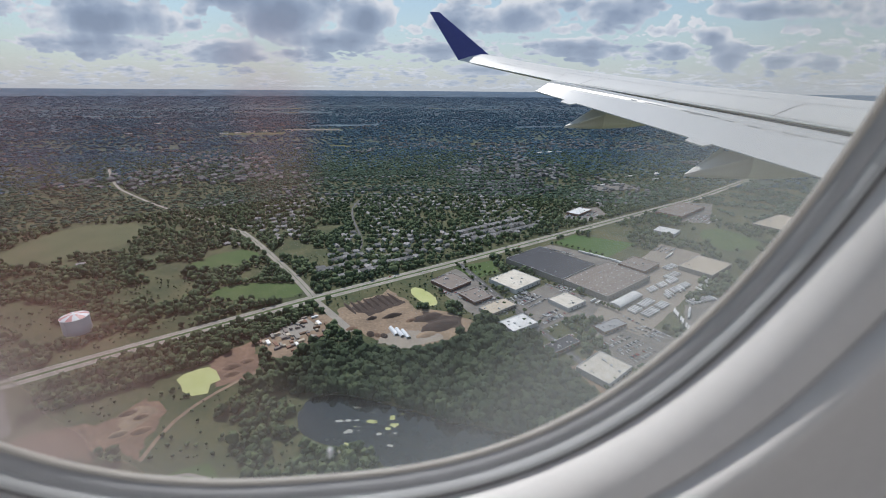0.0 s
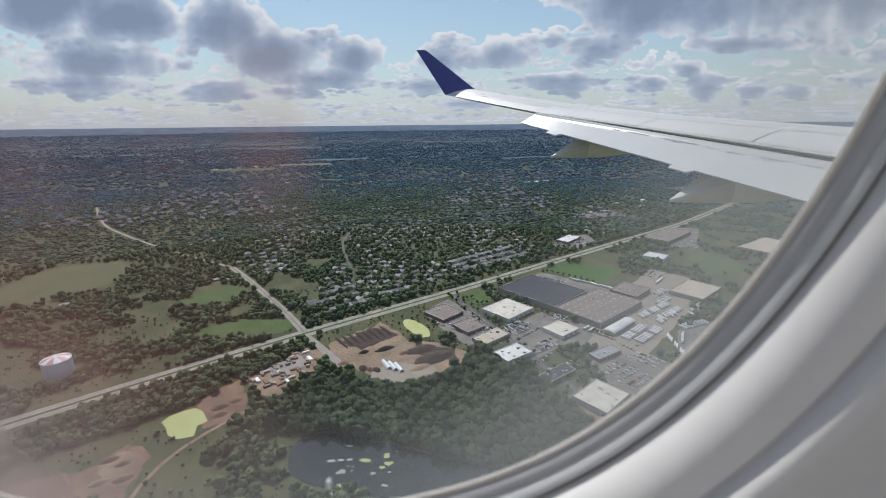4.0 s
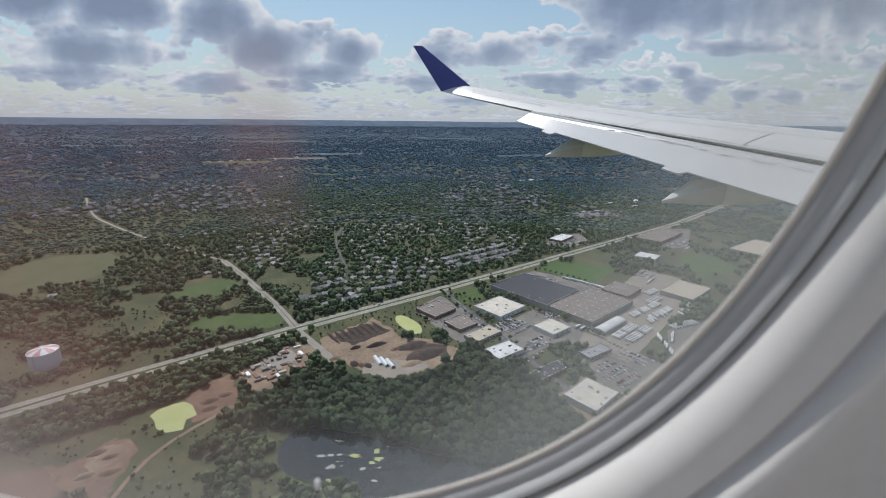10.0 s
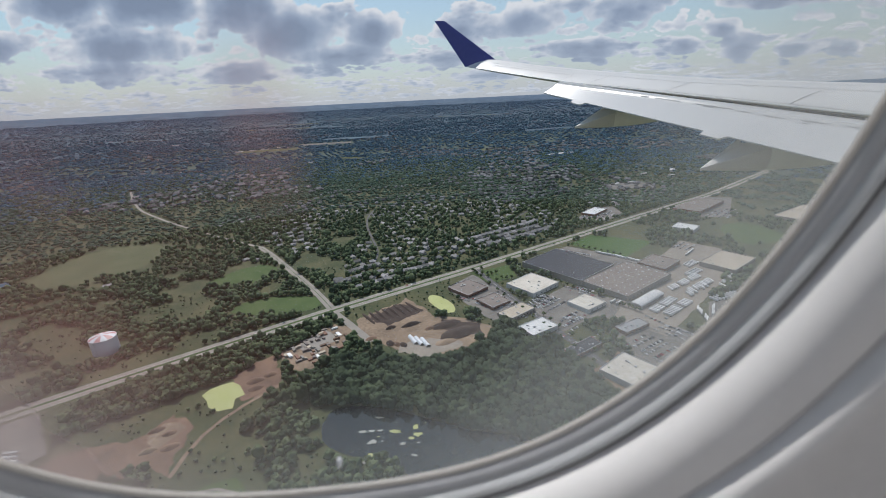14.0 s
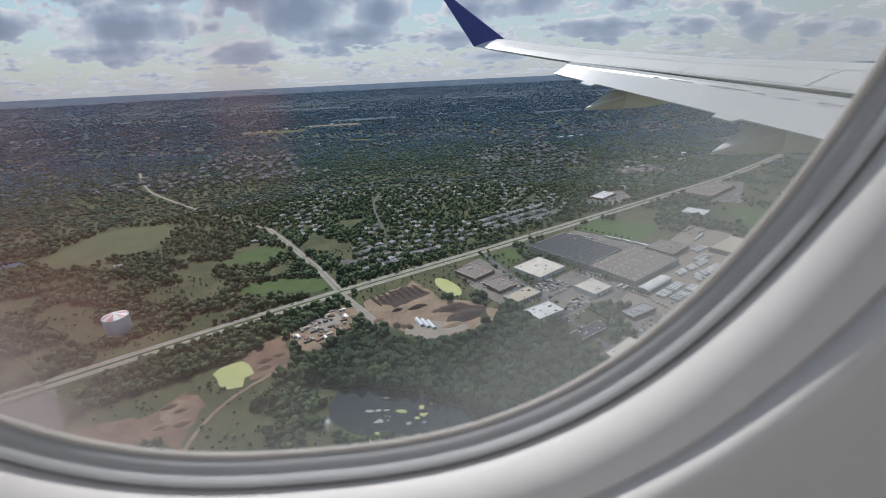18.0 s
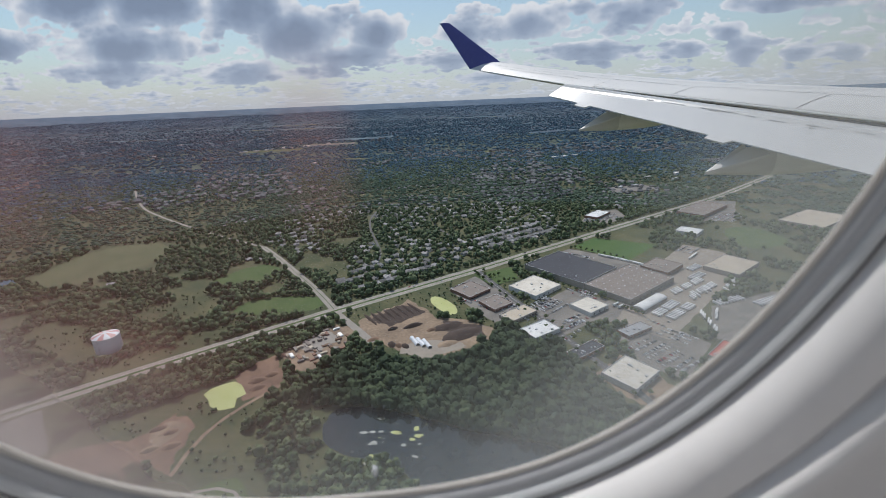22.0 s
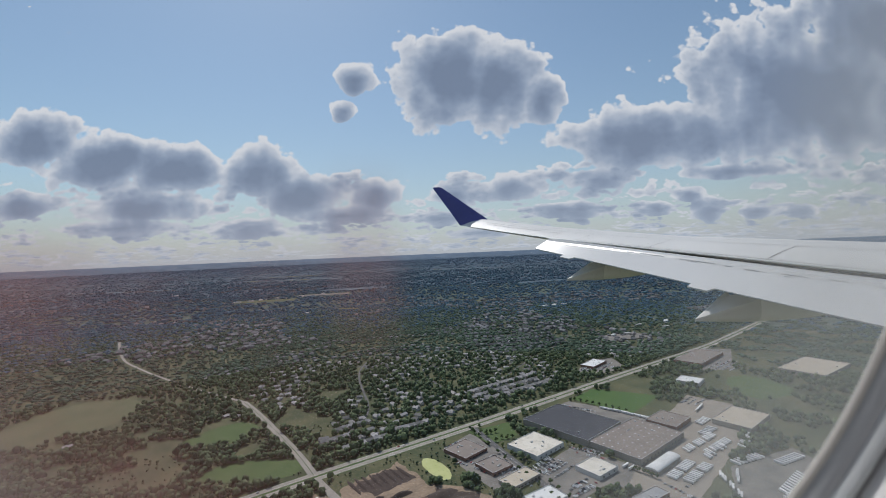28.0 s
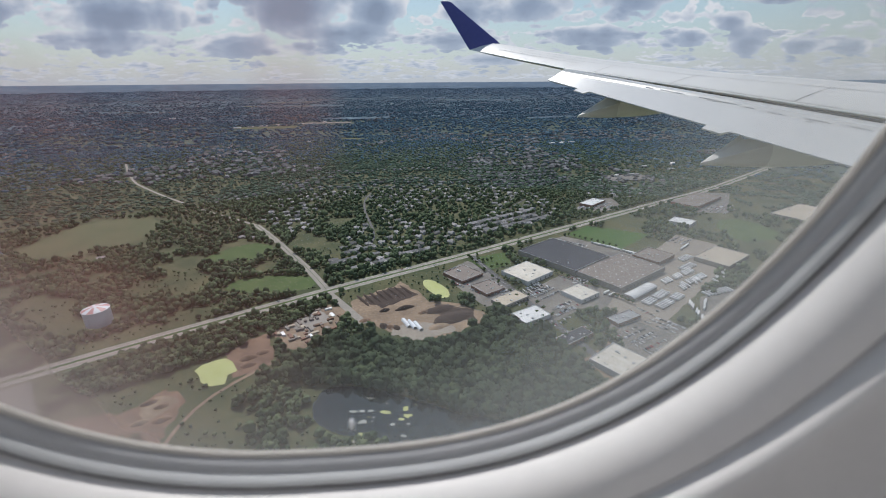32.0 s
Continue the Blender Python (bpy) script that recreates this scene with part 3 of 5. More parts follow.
POND = [(-153, 392), (-152, 370), (-136, 346), (-104, 335), (-75, 333), (-56, 316), (-33, 294), (17, 285), (75, 300), (110, 330), (85, 352), (32, 362), (-15, 378), (-67, 401), (-122, 415), (-147, 407)]
POND_WEST = [(-1052, 801), (-1011, 833), (-952, 846), (-920, 807), (-960, 785)]
BASIN = [(-284, 277), (-220, 317), (-208, 308), (-184, 278), (-176, 240), (-264, 235)]
WORKS = [(-164, 620), (-89, 690), (-56, 651), (-40, 621), (5, 616), (47, 586), (62, 561), (20, 545), (12, 513), (-27, 504), (-62, 512), (-110, 543), (-148, 567)]
YARD = [(-257, 526), (-231, 557), (-193, 610), (-162, 592), (-156, 566), (-178, 520), (-198, 485), (-222, 487)]
RED = [(-293, 471), (-278, 508), (-261, 526), (-223, 460), (-244, 431), (-261, 425)]
PILES = [(-440, 315), (-421, 346), (-350, 369), (-329, 408), (-295, 384), (-294, 342), (-279, 313), (-308, 330), (-349, 300)]
SANDLOT = [(160, 465), (209, 505), (262, 420), (225, 365)]
MEADOW_1 = [(-926, 826), (-929, 1054), (-749, 1086), (-688, 883), (-818, 776)]
MEADOW_2 = [(-389, 649), (-392, 698), (-318, 723), (-229, 706), (-252, 649)]
MEADOW_3 = [(-519, 770), (-449, 899), (-371, 863), (-395, 776)]
GREEN_1 = [(257, 949), (325, 1010), (447, 947), (348, 852)]
GREEN_2 = [(28, 799), (104, 835), (114, 776), (58, 739)]
GREEN_3 = [(641, 1050), (734, 1072), (750, 925), (600, 891)]
TRUCKS = [(235, 597), (344, 770), (505, 946), (565, 880), (470, 720), (290, 540)]
TRUCKS_2 = [(350, 545), (400, 640), (530, 690), (540, 590), (440, 490)]
LOT_A = [(108, 640), (190, 720), (262, 660), (330, 720), (350, 690), (270, 590), (200, 600), (150, 560)]
LOT_B = [(-20, 730), (30, 790), (95, 690), (110, 640), (60, 590), (20, 650)]
LOT_C = [(205, 905), (250, 935), (390, 820), (345, 780), (303, 800)]
LOT_D = [(215, 560), (290, 610), (340, 530), (270, 450), (230, 480)]
SOUTHWEST = [(-545, 382), (-500, 415), (-432, 350), (-455, 315), (-480, 290), (-570, 330)]
MALL_LOT = [(330, 1150), (390, 1260), (470, 1280), (470, 1190), (400, 1130)]
BIG_LOT = [(640, 1120), (780, 1345), (850, 1330), (720, 1120)]

sheet("field", soft(MEADOW_1), M["dry_grass"], 0.2, "open pale meadow on a gentle rise", "field")
sheet("field", soft(MEADOW_2), M["grass"], 0.2, "green grass field beside the highway", "field")
sheet("field", soft(MEADOW_3), M["grass"], 0.2, "rough grass clearing among trees", "field")
sheet("field", GREEN_1, M["lawn"], 0.2, "mown green sports field edged by trees", "field")
sheet("field", GREEN_2, M["grass"], 0.2, "green corner lot with young trees", "field")
sheet("field", soft(GREEN_3), M["grass"], 0.2, "green lawn beyond the truck yards", "field")
sheet("field", soft(BASIN), M["grass"], 0.2, "grassy basin ringed by a pale path", "field")
sheet("pavement", TRUCKS, M["gravel"], 0.22, "worn tan truck yard", "pavement")
sheet("pavement", TRUCKS_2, M["lot"], 0.22, "grey truck parking yard", "pavement")
sheet("pavement", LOT_A, M["lot"], 0.2, "grey car park between warehouses", "pavement")
sheet("pavement", LOT_B, M["lot"], 0.2, "grey car park beside low offices", "pavement")
sheet("pavement", LOT_C, M["lot"], 0.24, "grey loading yard of a warehouse", "pavement")
sheet("pavement", LOT_D, M["lot"], 0.2, "grey car park along the street", "pavement")
sheet("pavement", SOUTHWEST, M["lot"], 0.2, "grey truck lot beside the highway", "pavement")
sheet("pavement", MALL_LOT, M["lot"], 0.2, "grey car park in front of shops", "pavement")
sheet("pavement", BIG_LOT, M["lot"], 0.2, "car park round a long low building", "pavement")
sheet("dirt_ground", WORKS, M["dirt"], 0.22, "bare orange-brown earth of a works site", "dirt ground")
sheet("dirt_ground", YARD, M["dirt"], 0.22, "bare earth storage yard", "dirt ground")
sheet("dirt_ground", RED, M["red_dirt"], 0.22, "reddish stripped soil", "dirt ground")
sheet("dirt_ground", PILES, M["red_dirt"], 0.22, "brown tracked soil with dirt piles", "dirt ground")
sheet("dirt_ground", SANDLOT, M["dirt"], 0.22, "sandy bare lot beside a warehouse", "dirt ground")
sheet("water", soft(POND, 2), M["water"], 0.3, "dark pond below a wooded bank", "pond")
sheet("water", soft(POND_WEST), M["water"], 0.3, "small grey pond in a meadow", "pond")
sheet("algae_pond", ALGAE_1, M["algae"], 0.4, "pond covered with bright green algae", "pond")
sheet("algae_pond", soft(ALGAE_2), M["algae"], 0.4, "long pond covered with bright green algae", "pond")
for k in range(30):
    cx, cy = random.uniform(-118, -38), random.uniform(318, 394)
    r = random.choice((0.9, 1.4, 2.2, 3.6))
    sheet("algae_patch", [(cx + r * random.uniform(.6, 2.0) * math.cos(a), cy + r * random.uniform(.5, 1.1) * math.sin(a)) for a in np.linspace(0, 5.6, 9)],
          M["algae"] if k % 3 == 0 else M["scum"], 0.42, "floating algae and scum on the dark pond", "algae", step=60)
# far clearings and pale lots
CLEARINGS = []
for x, y, w, d, a, mat, lab in (
        (-1420, 3420, 420, 150, 12, "dry_grass", "far pale sports fields"), (-1080, 3800, 420, 130, 10, "lot", "far car parks of a school"),
        (-900, 4300, 560, 150, 5, "dry_grass", "far strip of pale fields"), (270, 2865, 170, 70, 8, "dry_grass", "far clearing of straw-coloured grass"),
        (-620, 2720, 170, 45, -20, "dry_grass", "far bare clearing"), (620, 1560, 160, 90, 15, "lot", "far car park of shops"),
        (-3700, 5200, 700, 140, 0, "dry_grass", "far pale fields"), (-2300, 6500, 1400, 200, 0, "dry_grass", "far pale fields"),
        (900, 4300, 500, 120, 20, "dry_grass", "far pale clearing"), (-2700, 7800, 900, 260, 8, "dry_grass", "far pale fields"), (400, 8200, 1300, 260, -6, "dry_grass", "far pale fields")):
    c, s = math.cos(radians(a)), math.sin(radians(a))
    CLEARINGS.append([(x + c * u * w - s * v * d, y + s * u * w + c * v * d) for u, v in ((-.55, -1.1), (.55, -1.1), (.55, .5), (-.55, .5))])
    sheet("field", [(x + c * u * w - s * v * d, y + s * u * w + c * v * d) for u, v in ((-.5, -.5), (.5, -.5), (.5, .5), (-.5, .5))], M[mat], 2.5, lab, "field", step=120)

# ================= buildings =================
FAR_ROOFS = [(-1640, 3380, 60), (-1560, 3440, 45), (-1500, 3520, 70), (-1400, 3600, 50), (-1330, 3560, 36), (-1250, 3700, 48), (-1120, 3900, 40), (-820, 4920, 60), (-760, 4860, 44), (-1150, 2750, 50), (-1090, 2790, 40),
             (-830, 2560, 34), (540, 2450, 40), (600, 2475, 52), (660, 2500, 36), (590, 1580, 26), (650, 1600, 30), (760, 1760, 34), (840, 1700, 28), (900, 1820, 40), (-2700, 4300, 60), (-2300, 3300, 40), (-3300, 4400, 70)]
BUILT = []          # footprints, kept free of trees
angle_of = lambda ax, ay, bx, by: math.atan2(by - ay, bx - ax)


def warehouse(corner, along, across, height, roof, wall, label, vents=10, docks=0, skylights=0, category="warehouse", parapet=0.7, office=False):
    """A flat-roofed hall. corner: ground place of one corner; along and across: the far ends of its two sides from there."""
    ax, ay = along[0] - corner[0], along[1] - corner[1]
    w = math.hypot(ax, ay)
    ang = math.atan2(ay, ax)
    cr = across[0] - corner[0], across[1] - corner[1]
    d = -math.sin(ang) * cr[0] + math.cos(ang) * cr[1]
    at = Matrix.Translation((*corner, 0)) @ Matrix.Rotation(ang, 4, "Z")
    y0, y1 = min(0, d), max(0, d)
    BUILT.append((at.inverted(), 0, w, y0, y1))
    b = thing("warehouse" if category == "warehouse" else "building", label, category, at)
    t = 0.35
    for dims in ((0, w, y0, y0 + t), (0, w, y1 - t, y1), (0, t, y0 + t, y1 - t), (w - t, w, y0 + t, y1 - t)):
        part("wall", boxes("wall", (*dims, 0, height)), M[wall], b)
        x0, x1, q0, q1 = dims
        part("coping", boxes("coping", (x0 - .1, x1 + .1, q0 - .1, q1 + .1, height, height + 0.2)), M["metal_vent"], b)
    part("roof", boxes("roof", (t, w - t, y0 + t, y1 - t, height - parapet - 0.3, height - parapet)), M[roof], b)
    rng = random.Random(int(corner[0] * 7 + corner[1]))
    zr = height - parapet
    for k in range(vents):
        x, y, s = rng.uniform(4, w - 4), rng.uniform(y0 + 4, y1 - 4), rng.uniform(0.9, 1.9)
        v = part("roof_vent", boxes("roof_vent", (-s, s, -s * .7, s * .7, 0, s * .8), (-s * .8, s * .8, -s * .5, s * .5, s * .8, s * .95)), M["metal_vent"], b,
                 at=Matrix.Translation((x, y, zr)) @ Matrix.Rotation(rng.choice((0, 1.57)), 4, "Z"))
    if skylights:
        nx = max(2, int(w / 16))
        ny = max(2, int((y1 - y0) / 14))
        sky_me = boxes("skylight", (-1.0, 1.0, -1.0, 1.0, 0, 0.35))
        for i in range(nx):
            for j in range(ny):
                part("skylight", sky_me, M["tarp"], b, at=Matrix.Translation(((i + .5) * w / nx, y0 + (j + .5) * (y1 - y0) / ny, zr)))
    if docks:
        side = y0 - 0.06
        dm = boxes("dock_door", (-1.5, 1.5, 0, 0.06, 1.1, 4.2))
        for i in range(docks):
            part("dock_door", dm, M["dock"], b, at=Matrix.Translation(((i + .7) * w / (docks + .4), side, 0)))
    if office:
        wm = boxes("window", (-2.0, 2.0, 0, 0.08, 1.0, 2.6))
        k = max(2, int(w / 7))
        for i in range(k):
            part("window", wm, M["glass_dark"], b, at=Matrix.Translation(((i + .5) * w / k, y0 - 0.08, 0)))
    return b


warehouse((219, 719), (303, 792), (133, 822), 11, "roof_black", "wall_block", "large warehouse with a black membrane roof", vents=3, docks=10)
warehouse((276, 651), (387, 739), (219.4, 719.5), 10, "roof_brown", "wall_block", "large warehouse with a brown roof and many skylights", vents=6, skylights=1, docks=12)
warehouse((128, 678), (181, 724), (104, 739), 8, "roof_cream", "wall_white", "cream-roofed warehouse with rust stains", vents=6, docks=5)
warehouse((202, 614), (238, 641), (178, 648), 7, "roof_cream", "wall_white", "small warehouse with a cream roof", vents=5, docks=3)
warehouse((505, 744), (579, 803), (480, 803), 9, "roof_tan", "wall_block", "wide warehouse with a pale tan roof", vents=4, docks=8)
warehouse((388, 765), (436, 806), (368, 818), 8, "roof_brown", "wall_brick", "brown-roofed workshop in a truck yard", vents=4, docks=3)
warehouse((78, 595), (122, 630), (61, 618), 6, "roof_tan", "wall_block", "long low building with a tan roof", vents=3, office=True)
warehouse((104, 543), (145, 570), (94, 576), 7, "roof_white", "wall_white", "workshop with a bright white roof", vents=5)
warehouse((150, 491), (193, 521), (138, 507), 6, "roof_black", "wall_brick", "narrow building with a dark roof", vents=6, office=True)
warehouse((198, 424), (240, 460), (172, 461), 8, "roof_cream", "wall_white", "square warehouse with a cream roof beside a sandy lot", vents=5, docks=4, office=True)
warehouse((55, 636), (87, 660), (36, 673), 6, "roof_brown", "wall_brick", "brown-roofed office block among trees", vents=6, office=True)
warehouse((17, 684), (54, 719), (-12, 726), 6, "roof_brown", "wall_brick", "low brown-roofed office building", vents=8, office=True)
warehouse((235, 545), (277, 570), (226, 563), 6, "roof_grey", "wall_brick", "grey-roofed workshop beside trees", vents=3, office=True)
warehouse((657, 1150), (783, 1260), (645, 1233), 9, "roof_brown", "wall_brick", "long low brown commercial building", vents=14, docks=6)
warehouse((560, 994), (592, 1028), (540, 1045), 8, "roof_white", "wall_white", "white-roofed hall beside a lawn", vents=2)
warehouse((381, 1169), (436, 1227), (362, 1204), 7, "roof_white", "wall_brick", "row of shops with white roofs", vents=6, category="shop", office=True)
warehouse((330, 480), (370, 515), (318, 497), 6, "roof_red", "wall_block", "workshop with a red roof", vents=3)
warehouse((860, 1010), (1000, 1100), (810, 1090), 9, "roof_tan", "wall_block", "wide pale warehouse far off", vents=8)
warehouse((900, 780), (1040, 880), (850, 850), 9, "roof_brown", "wall_block", "wide brown warehouse beyond woods", vents=8)

# a hall with a barrel roof
b = thing("warehouse", "long shed with a rounded pale metal roof", "shed", Matrix.Translation((287, 622, 0)) @ Matrix.Rotation(angle_of(287, 622, 342, 666), 4, "Z"))
BUILT.append((b.matrix_basis.inverted(), 0, 70, 0, 19))
part("wall", boxes("wall", (0, 70, 0, 0.3, 0, 5), (0, 70, 18.7, 19, 0, 5), (0, 0.3, 0.3, 18.7, 0, 5), (69.7, 70, 0.3, 18.7, 0, 5)), M["wall_block"], b)
arch = [(9.5 - 9.9 * math.cos(a), 5 + 3.2 * math.sin(a)) for a in np.linspace(0, math.pi, 13)]
part("roof", loft("roof", [[(x, y, z) for y, z in arch] for x in (-0.5, 70.5)], closed=False), M["roof_white"], b)
part("gable", mesh_of("gable", [(0, y, z) for y, z in arch], [tuple(range(13))]), M["wall_white"], b)
part("gable", mesh_of("gable", [(70, y, z) for y, z in arch], [tuple(range(12, -1, -1))]), M["wall_white"], b)

# ---- water tank ----
tank = thing("water_tower", "big white round water tank with red stripes on its roof", "water tower", Matrix.Translation((-519, 548, 0)))
BUILT.append((tank.matrix_basis.inverted(), -24, 24, -24, 24))
R_T, H_T, NS = 17.0, 24.0, 48
part("tank_wall", loft("tank_wall", [[(R_T * math.cos(2 * math.pi * i / NS), R_T * math.sin(2 * math.pi * i / NS), z) for i in range(NS)] for z in (0, 8, 16, H_T)]), M["tank_white"], tank)
for k in range(12):
    prof = [(R_T + 0.2, H_T), (R_T * 0.8, H_T + 1.7), (R_T * 0.5, H_T + 3.0), (R_T * 0.2, H_T + 3.7)]
    angs = [2 * math.pi * (k + j / 4) / 12 for j in range(5)]
    part("roof_panel", loft("roof_panel", [[(r * math.cos(a), r * math.sin(a), z) for a in angs] for r, z in prof], closed=False), M["tank_red" if k % 2 else "tank_white"], tank)
part("roof_cap", tube("roof_cap", R_T * 0.2, R_T * 0.12, H_T + 3.7, H_T + 4.2, 24), M["tank_white"], tank)
part("rim", loft("rim", [[(r * math.cos(2 * math.pi * i / NS), r * math.sin(2 * math.pi * i / NS), z) for i in range(NS)] for r, z in ((R_T, H_T - .5), (R_T + .35, H_T - .4), (R_T + .35, H_T), (R_T, H_T + .1))]), M["tank_white"], tank)
part("ladder", boxes("ladder", (-0.4, -0.3, -R_T - 0.4, -R_T - 0.3, 0, H_T), (0.3, 0.4, -R_T - 0.4, -R_T - 0.3, 0, H_T), *[(-0.3, 0.3, -R_T - 0.38, -R_T - 0.32, z, z + .06) for z in range(1, 25)]), M["metal_vent"], tank)

STREETS = []
# ---- suburban streets ----
for k in (1, 3, 5, 7, 9):
    x0 = -420 + k * 130
    s_path = []
    for i in range(12):
        w = i / 11
        x, y = x0 + 420 * w * (0.4 + 0.1 * (k % 3)) - 60 * w, 800 + 0.72 * (x0 + 215) + 60 + w * 620
        s_path.append((x + 95 * math.sin(4.4 * w + k), y + 60 * math.cos(3.9 * w + 2 * k)))
    s_path = [p for p in s_path if -0.6 * (p[0] + 551) + 0.8 * (p[1] - 398) > 30]
    if len(s_path) > 3:
        STREETS.append(s_path)
        ribbon("road", s_path, -2.8, 2.8, M["asphalt"], 0.3, "grey suburban street among houses", "road")
for k in range(5):
    s_path = [(-520 + 160 * i + 20 * math.sin(i + k), 1130 + 150 * k + 88 * i + 45 * math.sin(i * .8 + 2 * k)) for i in range(9)]
    STREETS.append(s_path)
    ribbon("road", s_path, -2.8, 2.8, M["asphalt"], 0.34, "grey suburban street among houses", "road")

# ---- houses ----
rng = random.Random(11)


def house_proto(w, d, h, wing):
    hs = thing("house", "suburban house with a shingled roof among trees", "house", Matrix.Translation((0, 0, -500)), "houses in the suburb")
    part("wall", boxes("wall", (-w / 2, w / 2, -d / 2, d / 2, 0, h), *([(w * .1, w * .5, -d / 2 - 5, -d / 2, 0, h * .9)] if wing else [])), M["siding"], hs)
    o, rh = 0.6, d * 0.28
    v = [(-w / 2 - o, -d / 2 - o, h), (w / 2 + o, -d / 2 - o, h), (w / 2 + o, d / 2 + o, h), (-w / 2 - o, d / 2 + o, h), (-w / 2 - o + 1.5, 0, h + rh), (w / 2 + o - 1.5, 0, h + rh)]
    f = [(0, 1, 5, 4), (2, 3, 4, 5), (1, 2, 5), (3, 0, 4), (3, 2, 1, 0)]
    if wing:
        v += [(w * .1 - o, -d / 2 - 5.5, h * .9), (w * .5 + o, -d / 2 - 5.5, h * .9), (w * .3, -d / 2 - 5.5, h * .9 + rh * .6), (w * .1 - o, 0, h * .9), (w * .5 + o, 0, h * .9), (w * .3, 0, h * .9 + rh * .6)]
        f += [(6, 8, 11, 9), (8, 7, 10, 11), (6, 7, 8)]
    part("roof", mesh_of("roof", v, f), M["shingle"], hs)
    part("garage_door", boxes("garage_door", (w * .16, w * .44, -d / 2 - (5.06 if wing else .06), -d / 2 - (5.0 if wing else 0), 0, 2.3)), M["wall_white"], hs)
    return hs


protos = [house_proto(15, 9.5, 5.2, True), house_proto(13, 9, 3.4, True), house_proto(18, 10, 3.4, False)]
HOUSES = []


def road_gap(x, y, path):
    best = 1e9
    for a, b in zip(path, path[1:]):
        dx, dy = b[0] - a[0], b[1] - a[1]
        t = max(0, min(1, ((x - a[0]) * dx + (y - a[1]) * dy) / (dx * dx + dy * dy)))
        best = min(best, math.hypot(x - a[0] - t * dx, y - a[1] - t * dy))
    return best


def side_of_main(x, y):
    return -0.6 * (x + 551) + 0.8 * (y - 398)


for j in range(60):
    for i in range(80):
        x, y = -700 + i * 31 + rng.uniform(-7, 7) + (j % 2) * 14, 720 + j * 33 + rng.uniform(-6, 6)
        s = side_of_main(x, y)
        if s < 55 or (x < -240 and s < 330) or y < 760 or math.hypot(x, y) > 1750:
            continue
        if noise.noise(Vector((x * 0.004, y * 0.004, 5))) < -0.12 or road_gap(x, y, NORTH) < 30 or road_gap(x, y, FAR_ROAD) < 26 or (x < -520 and noise.noise(Vector((x * 0.006, y * 0.006, 2))) < 0.18):
            continue
        if any(road_gap(x, y, q) < 13 for q in STREETS):
            continue
        if 330 < x < 480 and 1120 < y < 1290:
            continue
        HOUSES.append((x, y))
HOUSES.sort(key=lambda p: p[0] ** 2 + p[1] ** 2)
for k, (x, y) in enumerate(HOUSES[:250]):
    a = 0.55 + 0.9 * noise.noise(Vector((x * .003, y * .003, 1))) + rng.choice((0, math.pi / 2))
    m = Matrix.Translation((x, y, 0)) @ Matrix.Rotation(a, 4, "Z")
    p = protos[k % 3]
    if k < 3:
        p.matrix_basis = m
    else:
        copy_thing(p, m)
# terraces of town houses by the highway
TERRACE = []
for (x0, y0), (x1, y1) in (((72, 958), (240, 1080)), ((52, 985), (225, 1110)), ((38, 1012), (215, 1145)), ((-190, 742), (-120, 790)), ((-235, 765), (-190, 800)), ((-215, 828), (-165, 862)), ((-110, 812), (-60, 842))):
    k = int(math.hypot(x1 - x0, y1 - y0) / 13)
    for i in range(k):
        x, y = x0 + (x1 - x0) * (i + .5) / k, y0 + (y1 - y0) * (i + .5) / k
        TERRACE.append((x, y))
        hs = copy_thing(protos[0], Matrix.Translation((x, y, 0)) @ Matrix.Rotation(angle_of(x0, y0, x1, y1), 4, "Z"))
        tagged(hs, "grey-roofed town house in a terrace", "house", "terrace of town houses")


def gable_stuff(name, places, label):
    v, f = [], []
    for x, y, w, d, h, a in places:
        c, s = math.cos(a), math.sin(a)
        n = len(v)
        for px, py, pz in ((-w, -d, 0), (w, -d, 0), (w, d, 0), (-w, d, 0), (-w, -d, h), (w, -d, h), (w, d, h), (-w, d, h), (-w * .8, 0, h * 1.6), (w * .8, 0, h * 1.6)):
            v.append(fold(x + c * px - s * py, y + s * px + c * py, pz))
        f += [tuple(n + i for i in q) for q in ((0, 1, 5, 4), (1, 2, 6, 5), (2, 3, 7, 6), (3, 0, 4, 7), (4, 5, 9, 8), (6, 7, 8, 9), (5, 6, 9), (7, 4, 8))]
    return tagged(part(name, mesh_of(name, v, f), M["shingle_far"]), label, "houses", kind="stuff")


far_houses = [(x, y, 8.5, 5.5, 5, rng.uniform(0, 3)) for x, y in HOUSES[250:]]
for _ in range(7000):
    y = rng.uniform(1450, 5200)
    x = rng.uniform(-1.05, 1.2) * y
    if noise.noise(Vector((x * 0.0016, y * 0.0016, 9))) < 0.14 or math.hypot(x, y) < 1750:
        continue
    k = rng.uniform(1, 1.35)
    far_houses.append((x, y, 11 * k, 7 * k, 8, rng.uniform(0, 3)))
for k in range(9):
    w = k / 8
    for i in range(16):
        q = i / 15
        x, y = (-80 + 240 * w) * (1 - q) + (350 + 45 * w) * q, (1820 - 400 * w) * (1 - q) + (1950 - 500 * w) * q + 40 * math.sin(3 * q + k * .6)
        if rng.random() < .15:
            continue
        x, y = x + rng.uniform(-6, 6), y + rng.uniform(-8, 8)
        far_houses.append((x, y, 7.5, 5.5, 7, 0.3 + 0.5 * math.cos(3 * q + k * .6)))
gable_stuff("far_houses", far_houses, "rows of grey and pale roofs of far suburbs")

v, f = [], []
